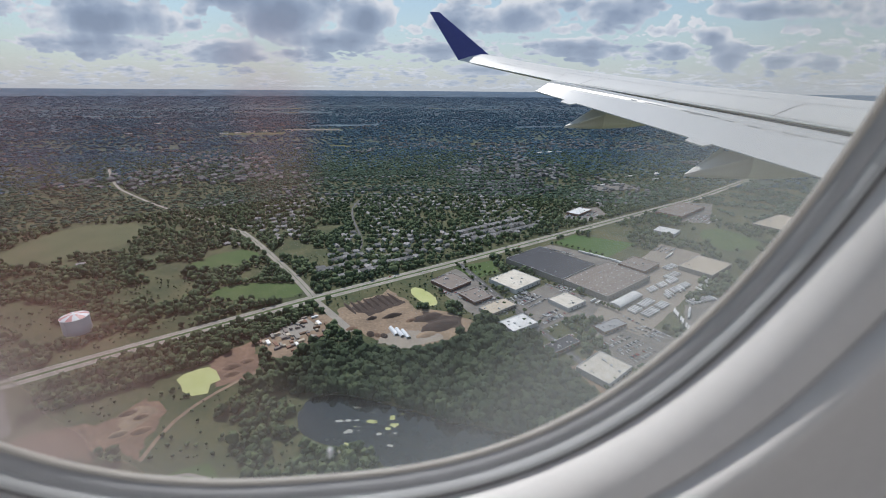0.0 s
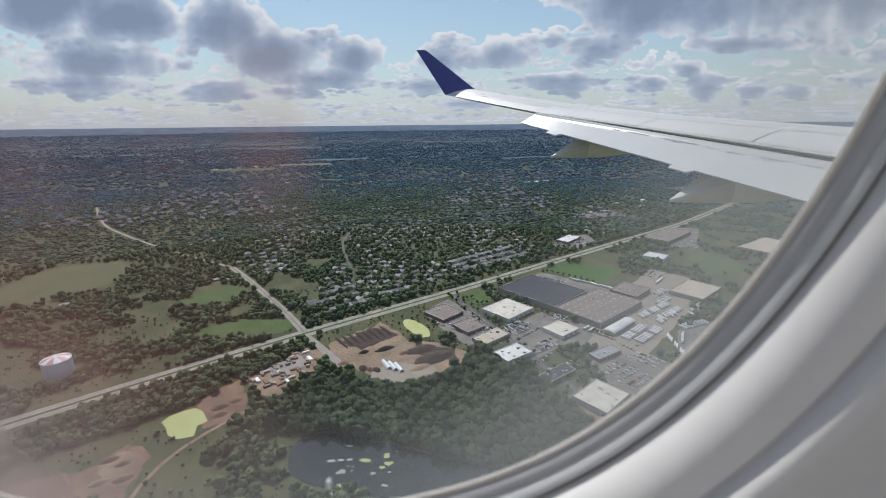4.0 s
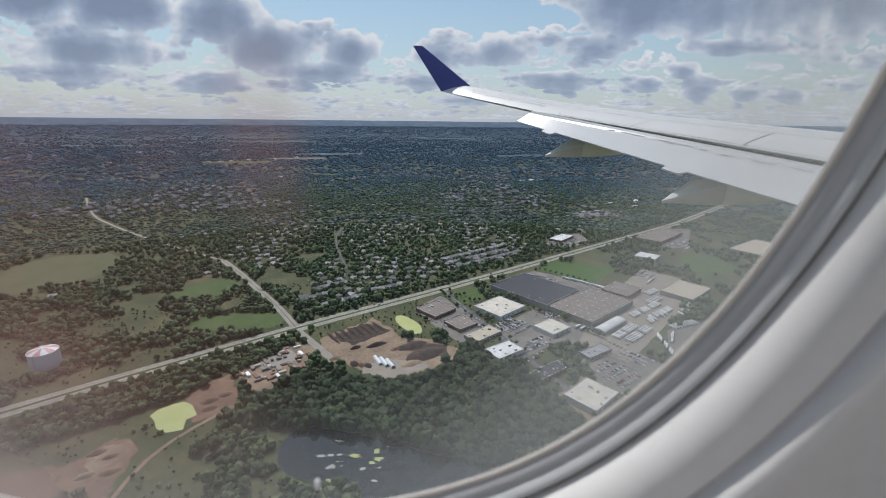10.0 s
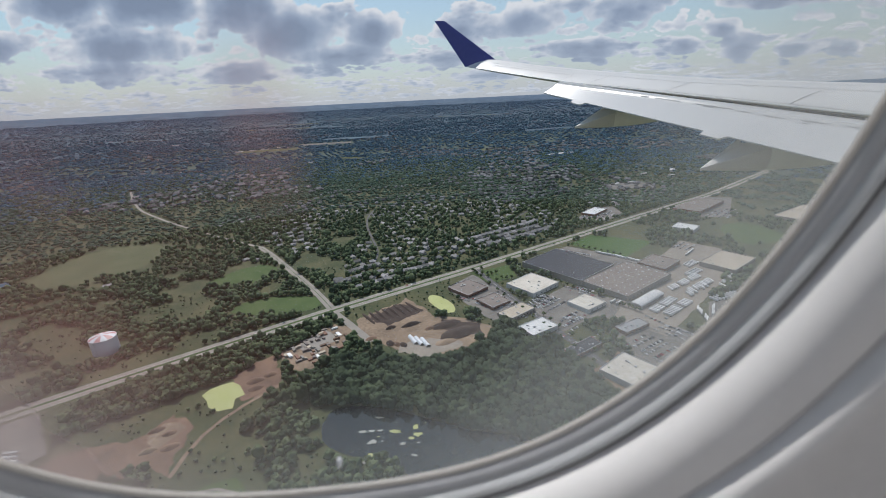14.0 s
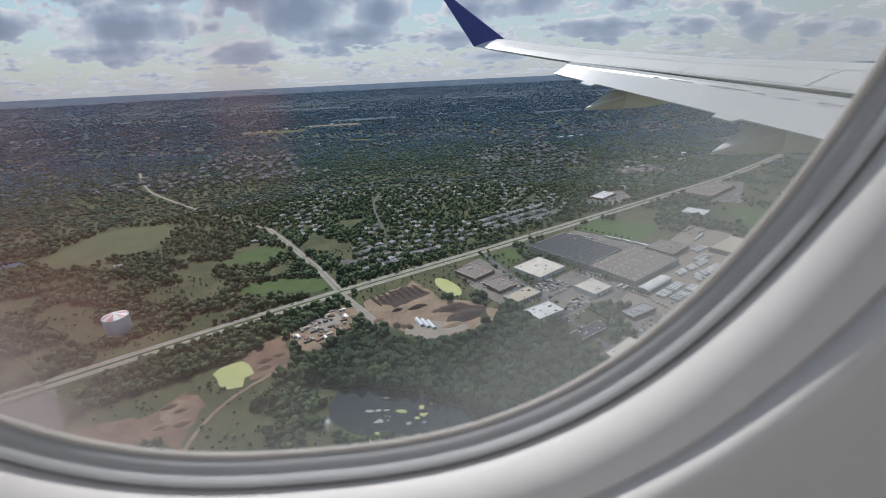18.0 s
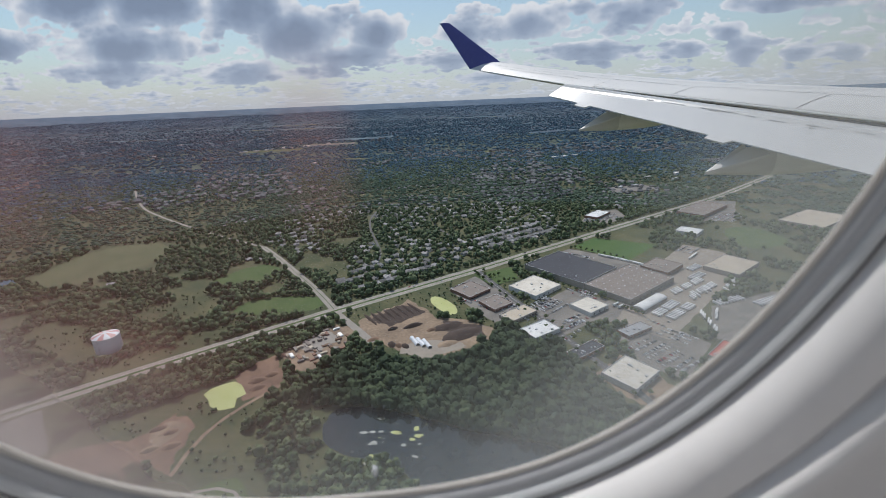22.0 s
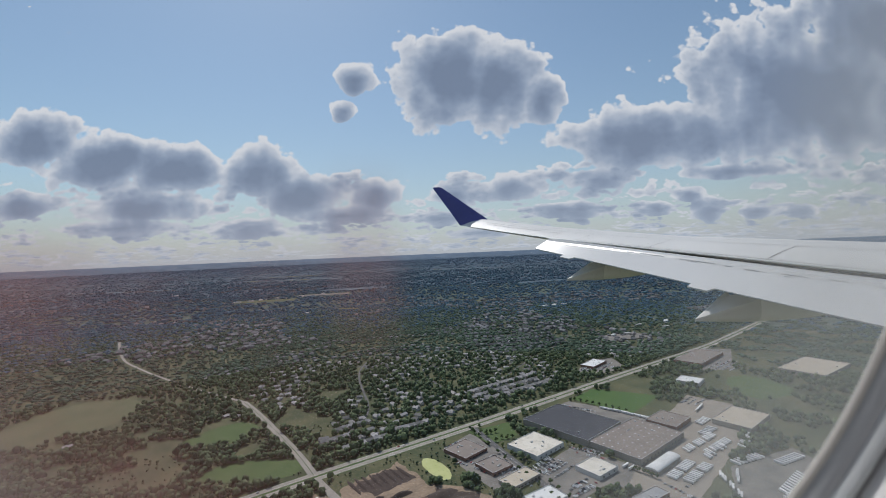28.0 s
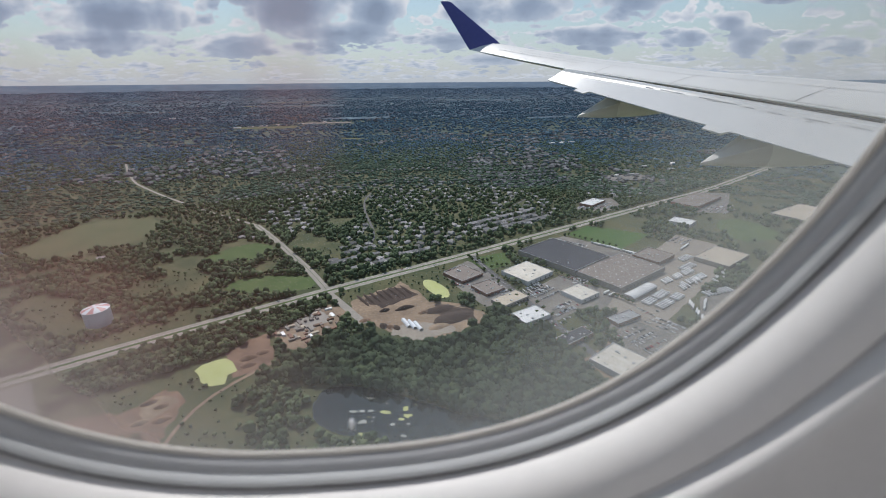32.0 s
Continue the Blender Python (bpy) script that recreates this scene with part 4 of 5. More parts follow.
for x, y, w in FAR_ROOFS:
    a, n = rng.uniform(0, 1.2), len(v)
    c, q = math.cos(a), math.sin(a)
    for z in (0, 8):
        v += [fold(x + c * px - q * py, y + q * px + c * py, z) for px, py in ((-w / 2, -w / 5), (w / 2, -w / 5), (w / 2, w / 5), (-w / 2, w / 5))]
    f += [tuple(n + i for i in k) for k in ((0, 1, 5, 4), (1, 2, 6, 5), (2, 3, 7, 6), (3, 0, 4, 7), (4, 5, 6, 7))]
M["roof_far"] = surface("roof_far", (0.58, 0.57, 0.54), (0.44, 0.43, 0.41), 0.85, scale=0.05, fine=0.3, vary=0.35, island=True)
tagged(part("far_buildings", mesh_of("far_buildings", v, f), M["roof_far"]), "far pale school and shop buildings among woods", "buildings", kind="stuff")

# ---- fields and groves of the far plain, haze blue put into their colour ----
m = M["far_patch_haze"] = surface("far_patch_haze", (0.052, 0.082, 0.118), (0.09, 0.124, 0.155), 0.95, scale=0.01, fine=0.1, vary=0.4, island=True)
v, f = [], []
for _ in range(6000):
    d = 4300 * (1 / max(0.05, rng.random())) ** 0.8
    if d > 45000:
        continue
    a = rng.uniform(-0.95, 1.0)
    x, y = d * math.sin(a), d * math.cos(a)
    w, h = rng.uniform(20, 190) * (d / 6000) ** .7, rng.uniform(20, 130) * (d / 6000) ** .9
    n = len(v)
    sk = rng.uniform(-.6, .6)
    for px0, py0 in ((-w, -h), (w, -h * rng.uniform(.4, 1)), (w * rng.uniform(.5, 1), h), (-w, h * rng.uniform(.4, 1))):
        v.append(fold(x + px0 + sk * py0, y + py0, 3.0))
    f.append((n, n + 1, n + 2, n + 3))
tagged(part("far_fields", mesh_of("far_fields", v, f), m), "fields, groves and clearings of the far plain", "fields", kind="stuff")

# ---- parked cars and trailers ----


def car_proto(name, col, label):
    mt = surface("car_" + name, col, tuple(c * .85 for c in col), 0.3, scale=1.0, fine=6.0, spec=0.6)
    c = thing("car", label, "car", Matrix.Translation((0, 0, -500)), "parked cars")
    prof = [(-2.25, .35), (-2.3, .8), (-2.1, .95), (-1.1, 1.0), (-.5, 1.45), (1.1, 1.47), (1.9, 1.0), (2.25, .85), (2.3, .35)]
    part("body", loft("body", [[(x, y * (1 if z < 1.2 else .82), z) for x, z in prof] for y in (-.88, .88)], closed=True, smooth=False, caps=True), mt, c)
    part("windscreen", boxes("windscreen", (-1.02, -0.55, -.70, .70, 1.05, 1.36)), M["glass_dark"], c)
    part("rear_window", boxes("rear_window", (1.25, 1.72, -.70, .70, 1.05, 1.36)), M["glass_dark"], c)
    wm = tube("wheel", .33, .33, -.1, .1, 10)
    for x in (-1.4, 1.4):
        for y in (-.82, .82):
            part("wheel", wm, M["tyre"], c, at=pose(x, y, .33, 90, 0, 0))
    return c


car_set = [car_proto("white", (0.72, 0.72, 0.70), "white car parked on grey asphalt"), car_proto("silver", (0.42, 0.43, 0.44), "silver car parked on grey asphalt"),
           car_proto("black", (0.03, 0.03, 0.035), "black car parked on grey asphalt"), car_proto("red", (0.30, 0.03, 0.03), "dark red car parked on grey asphalt")]
used = set()


def put_car(x, y, a):
    k = rng.choice((0, 0, 1, 1, 2, 2, 3))
    m = Matrix.Translation((x, y, 0.45)) @ Matrix.Rotation(a, 4, "Z")
    if k not in used:
        used.add(k)
        car_set[k].matrix_basis = m
    else:
        copy_thing(car_set[k], m)


def car_row(x0, y0, x1, y1, gap=3.0, fill=0.7):
    a = angle_of(x0, y0, x1, y1)
    n = int(math.hypot(x1 - x0, y1 - y0) / gap)
    for i in range(n):
        if rng.random() < fill:
            put_car(x0 + (x1 - x0) * i / n, y0 + (y1 - y0) * i / n, a + math.pi / 2 + rng.uniform(-.05, .05))


for r in ((112, 655, 150, 690), (120, 648, 158, 682), (190, 720, 225, 690), (166, 590, 200, 612), (160, 602, 192, 624), (0, 690, 22, 668), (66, 640, 92, 640),
          (-15, 735, 10, 760), (225, 520, 262, 545), (240, 505, 280, 532), (250, 488, 292, 515), (262, 470, 300, 498), (215, 905, 262, 868), (285, 600, 300, 575),
          (690, 1140, 760, 1198), (345, 1165, 385, 1215), (128, 640, 166, 674), (196, 700, 232, 676), (206, 712, 240, 690), (150, 574, 180, 596), (8, 700, 30, 676), (30, 665, 48, 645),
          (72, 655, 98, 655), (95, 620, 110, 600), (300, 540, 318, 560), (280, 455, 310, 480), (310, 590, 335, 612), (225, 915, 275, 875), (705, 1132, 775, 1190), (410, 1180, 450, 1225),
          (250, 560, 282, 582), (176, 536, 200, 552), (120, 560, 140, 575), (300, 570, 325, 545), (480, 905, 500, 925), (430, 560, 470, 590), (360, 1155, 400, 1200), (140, 545, 165, 560)):
    car_row(*r)
for path, offs in ((MAIN, (6.0, 9.5, -6.0, -9.5)), (STREET, (2.5, -2.5))):
    for k in range(16 if path is MAIN else 7):
        i = rng.randrange(1, len(path) - (3 if path is MAIN else 2))
        w = rng.random()
        a, b2 = path[i], path[i + 1]
        an = angle_of(*a, *b2)
        o = rng.choice(offs)
        put_car(a[0] + (b2[0] - a[0]) * w - math.sin(an) * o, a[1] + (b2[1] - a[1]) * w + math.cos(an) * o, an + (math.pi if o < 0 else 0))

trailer = thing("trailer", "white box trailer parked in a yard", "trailer", Matrix.Translation((0, 0, -500)), "parked trailers")
part("box", boxes("box", (-7.2, 7.2, -1.3, 1.3, 1.15, 4.0)), M["trailer_white"], trailer)
part("chassis", boxes("chassis", (-6.8, 7.0, -.5, .5, .75, 1.15), (4.2, 4.4, -1.0, 1.0, 0, .8)), M["dock"], trailer)
for x in (-6.2, -4.9):
    part("axle_wheels", boxes("axle_wheels", (x - .5, x + .5, -1.25, -.75, 0, 1.0), (x - .5, x + .5, .75, 1.25, 0, 1.0)), M["tyre"], trailer)
first = [True]


def put_trailer(x, y, a):
    m = Matrix.Translation((x, y, 0.3)) @ Matrix.Rotation(a, 4, "Z")
    if first[0]:
        trailer.matrix_basis = m
        first[0] = False
    else:
        copy_thing(trailer, m)


def trailer_row(x0, y0, x1, y1, n, turn, fill=0.9):
    for i in range(n):
        if rng.random() < fill:
            put_trailer(x0 + (x1 - x0) * (i + .5) / n, y0 + (y1 - y0) * (i + .5) / n, radians(turn) + rng.uniform(-.03, .03))


M["car_far"] = surface("car_far", (0.34, 0.34, 0.345), (0.40, 0.39, 0.38), 0.35, scale=0.05, fine=0.3, vary=0.92, island=True)


def parked_cars(rows, label):
    """Rows of small parked cars, too many to count, joined into one mesh."""
    v, f = [], []
    for x0, y0, x1, y1 in rows:
        a = angle_of(x0, y0, x1, y1) + math.pi / 2
        n = int(math.hypot(x1 - x0, y1 - y0) / 2.9)
        for i in range(n):
            if rng.random() > 0.72:
                continue
            x, y, c, s, b = x0 + (x1 - x0) * i / n, y0 + (y1 - y0) * i / n, math.cos(a), math.sin(a), len(v)
            k = rng.uniform(.9, 1.15)
            # body with sloped nose and tail, then the narrower cabin
            for z, lo, hi, w in ((.3, -2.15, 2.15, .85), (.85, -2.1, 2.05, .9), (.92, -1.6, .95, .85), (1.45, -1.1, .35, .68)):
                v += [(x + c * px * k - s * py * k, y + s * px * k + c * py * k, .45 + z * k) for px, py in ((lo, -w), (hi, -w), (hi, w), (lo, w))]
            for q in range(3):
                f += [tuple(b + 4 * q + t for t in (j, (j + 1) % 4, (j + 1) % 4 + 4, j + 4)) for j in range(4)]
            f.append((b + 12, b + 13, b + 14, b + 15))
    return tagged(part("parked_cars", mesh_of("parked_cars", v, f), M["car_far"]), label, "cars", kind="stuff")


lots = []
for x0, y0, dx, dy, nx, ny, k in ((116, 652, 38, 34, 9, -8, 4), (195, 715, 34, -28, 8, 8, 4), (232, 515, 40, 26, 11, -17, 5), (150, 590, 34, 23, 7, -12, 3), (-12, 728, 24, 24, 11, -9, 3), (215, 895, 52, -42, 9, 8, 3),
                                 (345, 1160, 44, 50, 14, -4, 5), (660, 1130, 74, 62, 14, -8, 4), (430, 500, 60, 48, 12, -9, 3), (280, 560, 30, -32, 10, 6, 3), (470, 900, 36, 30, 9, -8, 3), (66, 660, 30, 0, 0, -14, 2), (-530, 365, 60, -46, -8, -10, 4)):
    lots += [(x0 + nx * q, y0 + ny * q, x0 + nx * q + dx, y0 + ny * q + dy) for q in range(k)]
parked_cars(lots, "rows of parked cars on grey car parks")

g = math.degrees(angle_of(276, 651, 387, 739))
trailer_row(300, 612, 352, 655, 13, g + 90)
trailer_row(316, 600, 372, 645, 13, g + 90)
trailer_row(362, 690, 440, 745, 15, g + 62)
trailer_row(390, 680, 450, 722, 13, g + 62)
trailer_row(372, 660, 430, 702, 12, g + 62, .7)
trailer_row(330, 860, 372, 818, 9, g + 80)
trailer_row(440, 790, 470, 812, 6, g + 80, .7)
trailer_row(365, 560, 372, 620, 9, g + 20)
trailer_row(395, 640, 470, 668, 11, g + 75)
trailer_row(420, 565, 480, 610, 10, g + 60, .8)
trailer_row(400, 540, 455, 575, 9, g + 60, .7)
trailer_row(470, 850, 500, 880, 4, g + 10)
trailer_row(-472, 352, -455, 334, 3, 8)
trailer_row(-530, 345, -510, 300, 4, 8)
trailer_row(140, 720, 165, 742, 4, g + 90)
trailer_row(250, 655, 262, 640, 2, g)
trailer_row(448, 690, 500, 740, 10, g + 62, .8)
trailer_row(420, 745, 462, 776, 7, g + 90, .7)
trailer_row(470, 640, 520, 662, 8, g + 80, .9)
trailer_row(380, 590, 400, 625, 5, g + 15)
trailer_row(352, 800, 374, 780, 4, g, .9)
trailer_row(300, 885, 325, 865, 5, g + 90)

# ---- works site ----
sheet("dirt_ground", [(-150, 622), (-105, 670), (-70, 660), (-60, 640), (-110, 600)], M["mulch"], 0.3, "dark mulch ground under the windrows", "dirt ground")
sheet("dirt_ground", [(-30, 612), (30, 592), (34, 565), (5, 555), (-25, 580)], M["mulch"], 0.3, "dark stripped ground on the works site", "dirt ground")
sheet("dirt_ground", [(-90, 540), (-45, 555), (0, 545), (5, 532), (-48, 508), (-85, 520)], M["gravel"], 0.3, "pale graded sand on the works site", "dirt ground")
sheet("dirt_ground", [(-235, 545), (-205, 590), (-180, 570), (-205, 520)], M["concrete"], 0.3, "pale hard standing in the yard", "dirt ground")
sheet("dirt_ground", [(-345, 372), (-325, 398), (-300, 380), (-318, 352)], M["dirt"], 0.3, "pale tracked soil", "dirt ground")


def mound(x, y, rx, ry, h, material, label, turn=0.0):
    """A heap with a rough crest."""
    v, f, n, kk = [], [], 18, 5
    for k in range(kk):
        q = 1 - k / (kk - .6)
        for i in range(n):
            a = 2 * math.pi * i / n
            d = 1 + .22 * noise.noise(Vector((x + 2 * math.cos(a), y + 2 * math.sin(a), k)))
            v.append((rx * q * d * math.cos(a), ry * q * d * math.sin(a), h * (1 - q ** 1.5) * (1 + .25 * noise.noise(Vector((x + i, y, k)))) if k else -0.2))
    for k in range(kk - 1):
        f += [(k * n + i, k * n + (i + 1) % n, (k + 1) * n + (i + 1) % n, (k + 1) * n + i) for i in range(n)]
    f.append(tuple((kk - 1) * n + i for i in range(n)))
    ob = part("dirt_pile", mesh_of("dirt_pile", v, f, True), M[material], at=Matrix.Translation((x, y, 0.22)) @ Matrix.Rotation(radians(turn), 4, "Z"))
    return tagged(ob, label, "dirt pile", "piles on the works site")


for k in range(8):
    mound(-145 + k * 9.5, 622 + k * 5.4, 3.3, 24, 2.6, "mulch", "long dark windrow of mulch", 36)
for x, y, rx, ry, h, mt in ((-105, 590, 9, 5, 4, "mulch"), (-75, 598, 17, 6, 5, "mulch"), (-45, 585, 9, 5, 3, "red_dirt"), (-100, 545, 6, 9, 4, "mulch"), (-90, 542, 5, 8, 3.5, "red_dirt"),
                            (-80, 540, 5, 8, 3.5, "mulch"), (0, 570, 34, 16, 5, "mulch"), (-20, 595, 25, 12, 4, "mulch"), (-20, 545, 18, 9, 2.5, "dirt"), (-130, 560, 10, 6, 3, "red_dirt"),
                            (-335, 380, 9, 5, 3.5, "red_dirt"), (-318, 375, 8, 5, 3, "red_dirt"), (-305, 355, 10, 6, 3, "red_dirt"), (-325, 350, 9, 5, 3, "dirt"),
                            (-262, 465, 12, 7, 4, "red_dirt"), (-248, 478, 9, 6, 3, "red_dirt"), (-255, 450, 10, 6, 3.5, "red_dirt")):
    mound(x, y, rx, ry, h, mt, "heap of dark mulch on bare earth" if mt == "mulch" else "heap of brown soil on bare earth", 30)
for k in range(3):
    a = np.linspace(0, math.pi, 9)
    tn = part("tarpaulin_tunnel", loft("tarpaulin_tunnel", [[(x, -3.2 * math.cos(q), 3.4 * math.sin(q)) for q in a] for x in np.linspace(-12, 12, 7)], closed=False),
              M["tarp"], at=Matrix.Translation((-68 + k * 9, 552 - k * 4, 0.2)) @ Matrix.Rotation(radians(118), 4, "Z"))
    tagged(tn, "long white tarpaulin tunnel on bare earth", "tunnel shed", "tarpaulin tunnels")
for k in range(80):
    x, y = rng.uniform(-250, -160), rng.uniform(485, 600)
    if abs((x + 205) * .6 + (y - 545) * .8) > 48 or abs((x + 205) * .8 - (y - 545) * .6) > 34:
        continue
    w, d, h = rng.uniform(2, 7), rng.uniform(1.5, 2.6), rng.uniform(1, 2.8)
    st = thing("storage_container", "low stack of stored material in a yard", "stack", Matrix.Translation((x, y, 0.2)) @ Matrix.Rotation(radians(rng.choice((37, 127))), 4, "Z"), "stacks in the yard")
    part("stack_body", boxes("stack_body", (-w, w, -d, d, 0.15, h), (-w * .9, w * .6, -d * .8, d * .8, h, h + .4)), M[rng.choice(("trailer_white", "roof_brown", "wall_brick", "concrete", "roof_tan", "red_dirt"))], st)
    part("pallet", boxes("pallet", (-w, w, -d, -d + .3, 0, .15), (-w, w, -.15, .15, 0, .15), (-w, w, d - .3, d, 0, .15)), M["bark"], st)

# ================= trees =================


def inside(px, py, poly):
    c = np.zeros(len(px), bool)
    for (x0, y0), (x1, y1) in zip(poly, poly[1:] + poly[:1]):
        if y0 == y1:
            continue
        hit = ((y0 > py) != (y1 > py)) & (px < (x1 - x0) * (py - y0) / (y1 - y0) + x0)
        c ^= hit
    return c


def off_road(px, py, path, gap):
    ok = np.ones(len(px), bool)
    for a, b in zip(path, path[1:]):
        dx, dy = b[0] - a[0], b[1] - a[1]
        t = np.clip(((px - a[0]) * dx + (py - a[1]) * dy) / (dx * dx + dy * dy), 0, 1)
        ok &= np.hypot(px - a[0] - t * dx, py - a[1] - t * dy) > gap
    return ok


BARE = [ALGAE_1, ALGAE_2, POND, POND_WEST, BASIN, WORKS, YARD, RED, PILES, SANDLOT, MEADOW_1, MEADOW_2, MEADOW_3, GREEN_1, GREEN_2, GREEN_3, TRUCKS, TRUCKS_2, LOT_A, LOT_B, LOT_C, LOT_D, SOUTHWEST, MALL_LOT, BIG_LOT]
WOODS = [(-210, 416), (-180, 515), (-110, 512), (-45, 495), (15, 520), (60, 590), (125, 560), (160, 440), (190, 380), (150, 320), (60, 350), (-20, 370), (-70, 395), (-150, 412)]
INDUSTRY = [(-20, 780), (830, 1390), (1000, 1450), (820, 900), (560, 500), (300, 300), (200, 380), (135, 590), (30, 640)]
WOODS_2 = [(-205, 330), (-198, 369), (-172, 400), (-160, 388), (-157, 365), (-140, 340), (-104, 330), (-75, 328), (-58, 305), (-60, 280), (-110, 262), (-175, 270), (-178, 300)]
rg = np.random.RandomState(4)


def value_noise(px, py, s, z):
    return np.array([noise.noise(Vector((a * s, b * s, z))) for a, b in zip(px, py)])


def tree_places(dmin, dmax, gap, scrub=False):
    n = int(dmax / gap) + 1
    gx, gy = np.meshgrid(np.arange(-n, n + 1), np.arange(0, n + 1))
    px = (gx.ravel() + rg.uniform(-.42, .42, gx.size)) * gap
    py = (gy.ravel() + rg.uniform(-.42, .42, gx.size)) * gap
    d = np.hypot(px, py)
    k = (d >= dmin) & (d < dmax) & (np.abs(px) < 1.4 * py + 120) & (py > 180)
    px, py = px[k], py[k]
    s = -0.6 * (px + 551) + 0.8 * (py - 398)
    nz = value_noise(px, py, 0.011, 2.0) + 0.5 * value_noise(px, py, 0.03, 6.0)
    wide = value_noise(px, py, 0.0025, 8.0)
    u = rg.uniform(0, 1, len(px))
    ind = inside(px, py, INDUSTRY)
    woods = inside(px, py, WOODS)
    north = s > 0
    patch = north & (px < -230) & (s < 400)
    keep = np.where(patch, nz > -0.07, u < np.where(wide > 0.10, 0.90, 0.50))
    south = ~north
    strip = south & (s > -95) & (px > -440) & (px < -180)
    keep = np.where(south, (nz > 0.22) & (u < .8), keep)
    keep |= strip & (u < .95)
    keep = np.where(south & (px > 520), (nz > -0.12), keep)
    keep = np.where(ind, (nz > np.where(px > 430, 0.0, 0.08)) & (u < .7), keep)
    keep = np.where(woods, True, keep)
    keep = np.where(inside(px, py, WOODS_2), (nz > -0.45) & (u < .92), keep)
    if scrub:
        keep = (u < 0.16 + 0.5 * np.clip(nz, 0, 1)) & ~ind
    for q in ([p for p in BARE if p not in (MEADOW_1, MEADOW_3, BASIN)] if scrub else BARE + CLEARINGS):
        keep &= ~inside(px, py, q)
    for path, g2 in ((MAIN, 19), (NORTH, 11), (FAR_ROAD[:3], 4), (FAR_ROAD[2:], 13), (STREET, 9), (SITE, 9), (TRACK, 6), (PATH, 5)) + tuple((q, 5.5) for q in STREETS):
        keep &= off_road(px, py, path, g2)
    px, py = px[keep], py[keep]
    ok = np.ones(len(px), bool)
    for inv, x0, x1, y0, y1 in BUILT:
        lx = inv[0][0] * px + inv[0][1] * py + inv[0][3]
        ly = inv[1][0] * px + inv[1][1] * py + inv[1][3]
        ok &= ~((lx > x0 - 7) & (lx < x1 + 7) & (ly > y0 - 7) & (ly < y1 + 7))
    for hx, hy in HOUSES[:250] + TERRACE:
        ok &= np.hypot(px - hx, py - hy) > 10.5
    return px[ok], py[ok]


def crown_shape(level, seed):
    bm = bmesh.new()
    bmesh.ops.create_icosphere(bm, subdivisions=level, radius=1.0)
    v = np.array([q.co[:] for q in bm.verts])
    f = np.array([[q.index for q in p.verts] for p in bm.faces])
    bm.free()
    for i, p in enumerate(v):
        q = Vector(p)
        d = 1 + 0.50 * noise.noise(q * 1.5 + Vector((seed * 3.1, 0, 0))) + (0.42 * noise.noise(q * 3.3 + Vector((0, seed, 0))) if level > 1 else 0.0)
        d += rg.uniform(-.16, .16) + (0.25 * noise.noise(q * 7.0 + Vector((seed, 2, 0))) if level > 2 else 0.0)
        v[i] = p * d
    v[:, 2] = np.where(v[:, 2] < 0, v[:, 2] * 0.75, v[:, 2])
    return v, f


def woods(name, px, py, level, size, label, material="leaves", flat=1.0):
    shapes = [crown_shape(level, s) for s in range(10)]
    vs, fs, base = [], [], 0
    pick = rg.randint(0, len(shapes), len(px))
    rad = rg.uniform(*size, len(px)) * (0.85 + 0.3 * rg.uniform(0, 1, len(px)))
    tall = rad * rg.uniform(0.75, 1.4, len(px)) * flat
    turn = rg.uniform(0, 6.28, len(px))
    for x, y, k, r, h, a in zip(px, py, pick, rad, tall, turn):
        v, f = shapes[k]
        c, s = math.cos(a), math.sin(a)
        q = np.empty_like(v)
        q[:, 0] = x + r * (c * v[:, 0] - s * v[:, 1])
        q[:, 1] = y + r * (s * v[:, 0] + c * v[:, 1])
        q[:, 2] = h * (v[:, 2] + 0.85) + r * 0.25
        vs.append(q)
        fs.append(f + base)
        base += len(v)
    V, F = np.concatenate(vs), np.concatenate(fs)
    d = np.hypot(V[:, 0], V[:, 1])
    rr = np.where(d > NEAR, NEAR + SPAN * (1 - NEAR / np.maximum(d, 1)), d)
    sc = rr / np.maximum(d, 1)
    V = np.stack([V[:, 0] * sc, V[:, 1] * sc, ALT - (ALT - V[:, 2]) * sc], 1)
    me = bpy.data.meshes.new(name)
    me.vertices.add(len(V))
    me.vertices.foreach_set("co", V.ravel())
    me.loops.add(F.size)
    me.loops.foreach_set("vertex_index", F.ravel().astype(np.int32))
    me.polygons.add(len(F))
    me.polygons.foreach_set("loop_start", np.arange(0, F.size, 3, dtype=np.int32))
    me.polygons.foreach_set("loop_total", np.full(len(F), 3, dtype=np.int32))
    me.update(calc_edges=True)
    me.validate()
    return tagged(part(name, me, M[material]), label, "woods", kind="stuff")


px, py = tree_places(150, 640, 7.2)
deep = inside(px, py, WOODS)
woods("woods", px[deep], py[deep], 3, (3.2, 6.8), "dense dark deciduous wood beside the pond", "leaves_dark")
woods("woods", px[~deep], py[~deep], 3, (2.4, 4.9), "scattered deciduous trees and scrub in meadows")
px, py = tree_places(640, 1400, 8.6)
woods("woods", px, py, 2, (2.7, 5.4), "leafy suburban trees round the houses")
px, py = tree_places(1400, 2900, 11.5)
# the share of crowns in haze-tinted leaves grows with distance
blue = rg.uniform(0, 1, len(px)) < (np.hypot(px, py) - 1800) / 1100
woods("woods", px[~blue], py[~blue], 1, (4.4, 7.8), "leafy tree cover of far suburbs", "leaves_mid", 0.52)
woods("woods", px[blue], py[blue], 1, (4.6, 8.4), "leafy tree cover of far suburbs", "leaves_haze_far", 0.45)
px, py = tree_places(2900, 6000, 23)
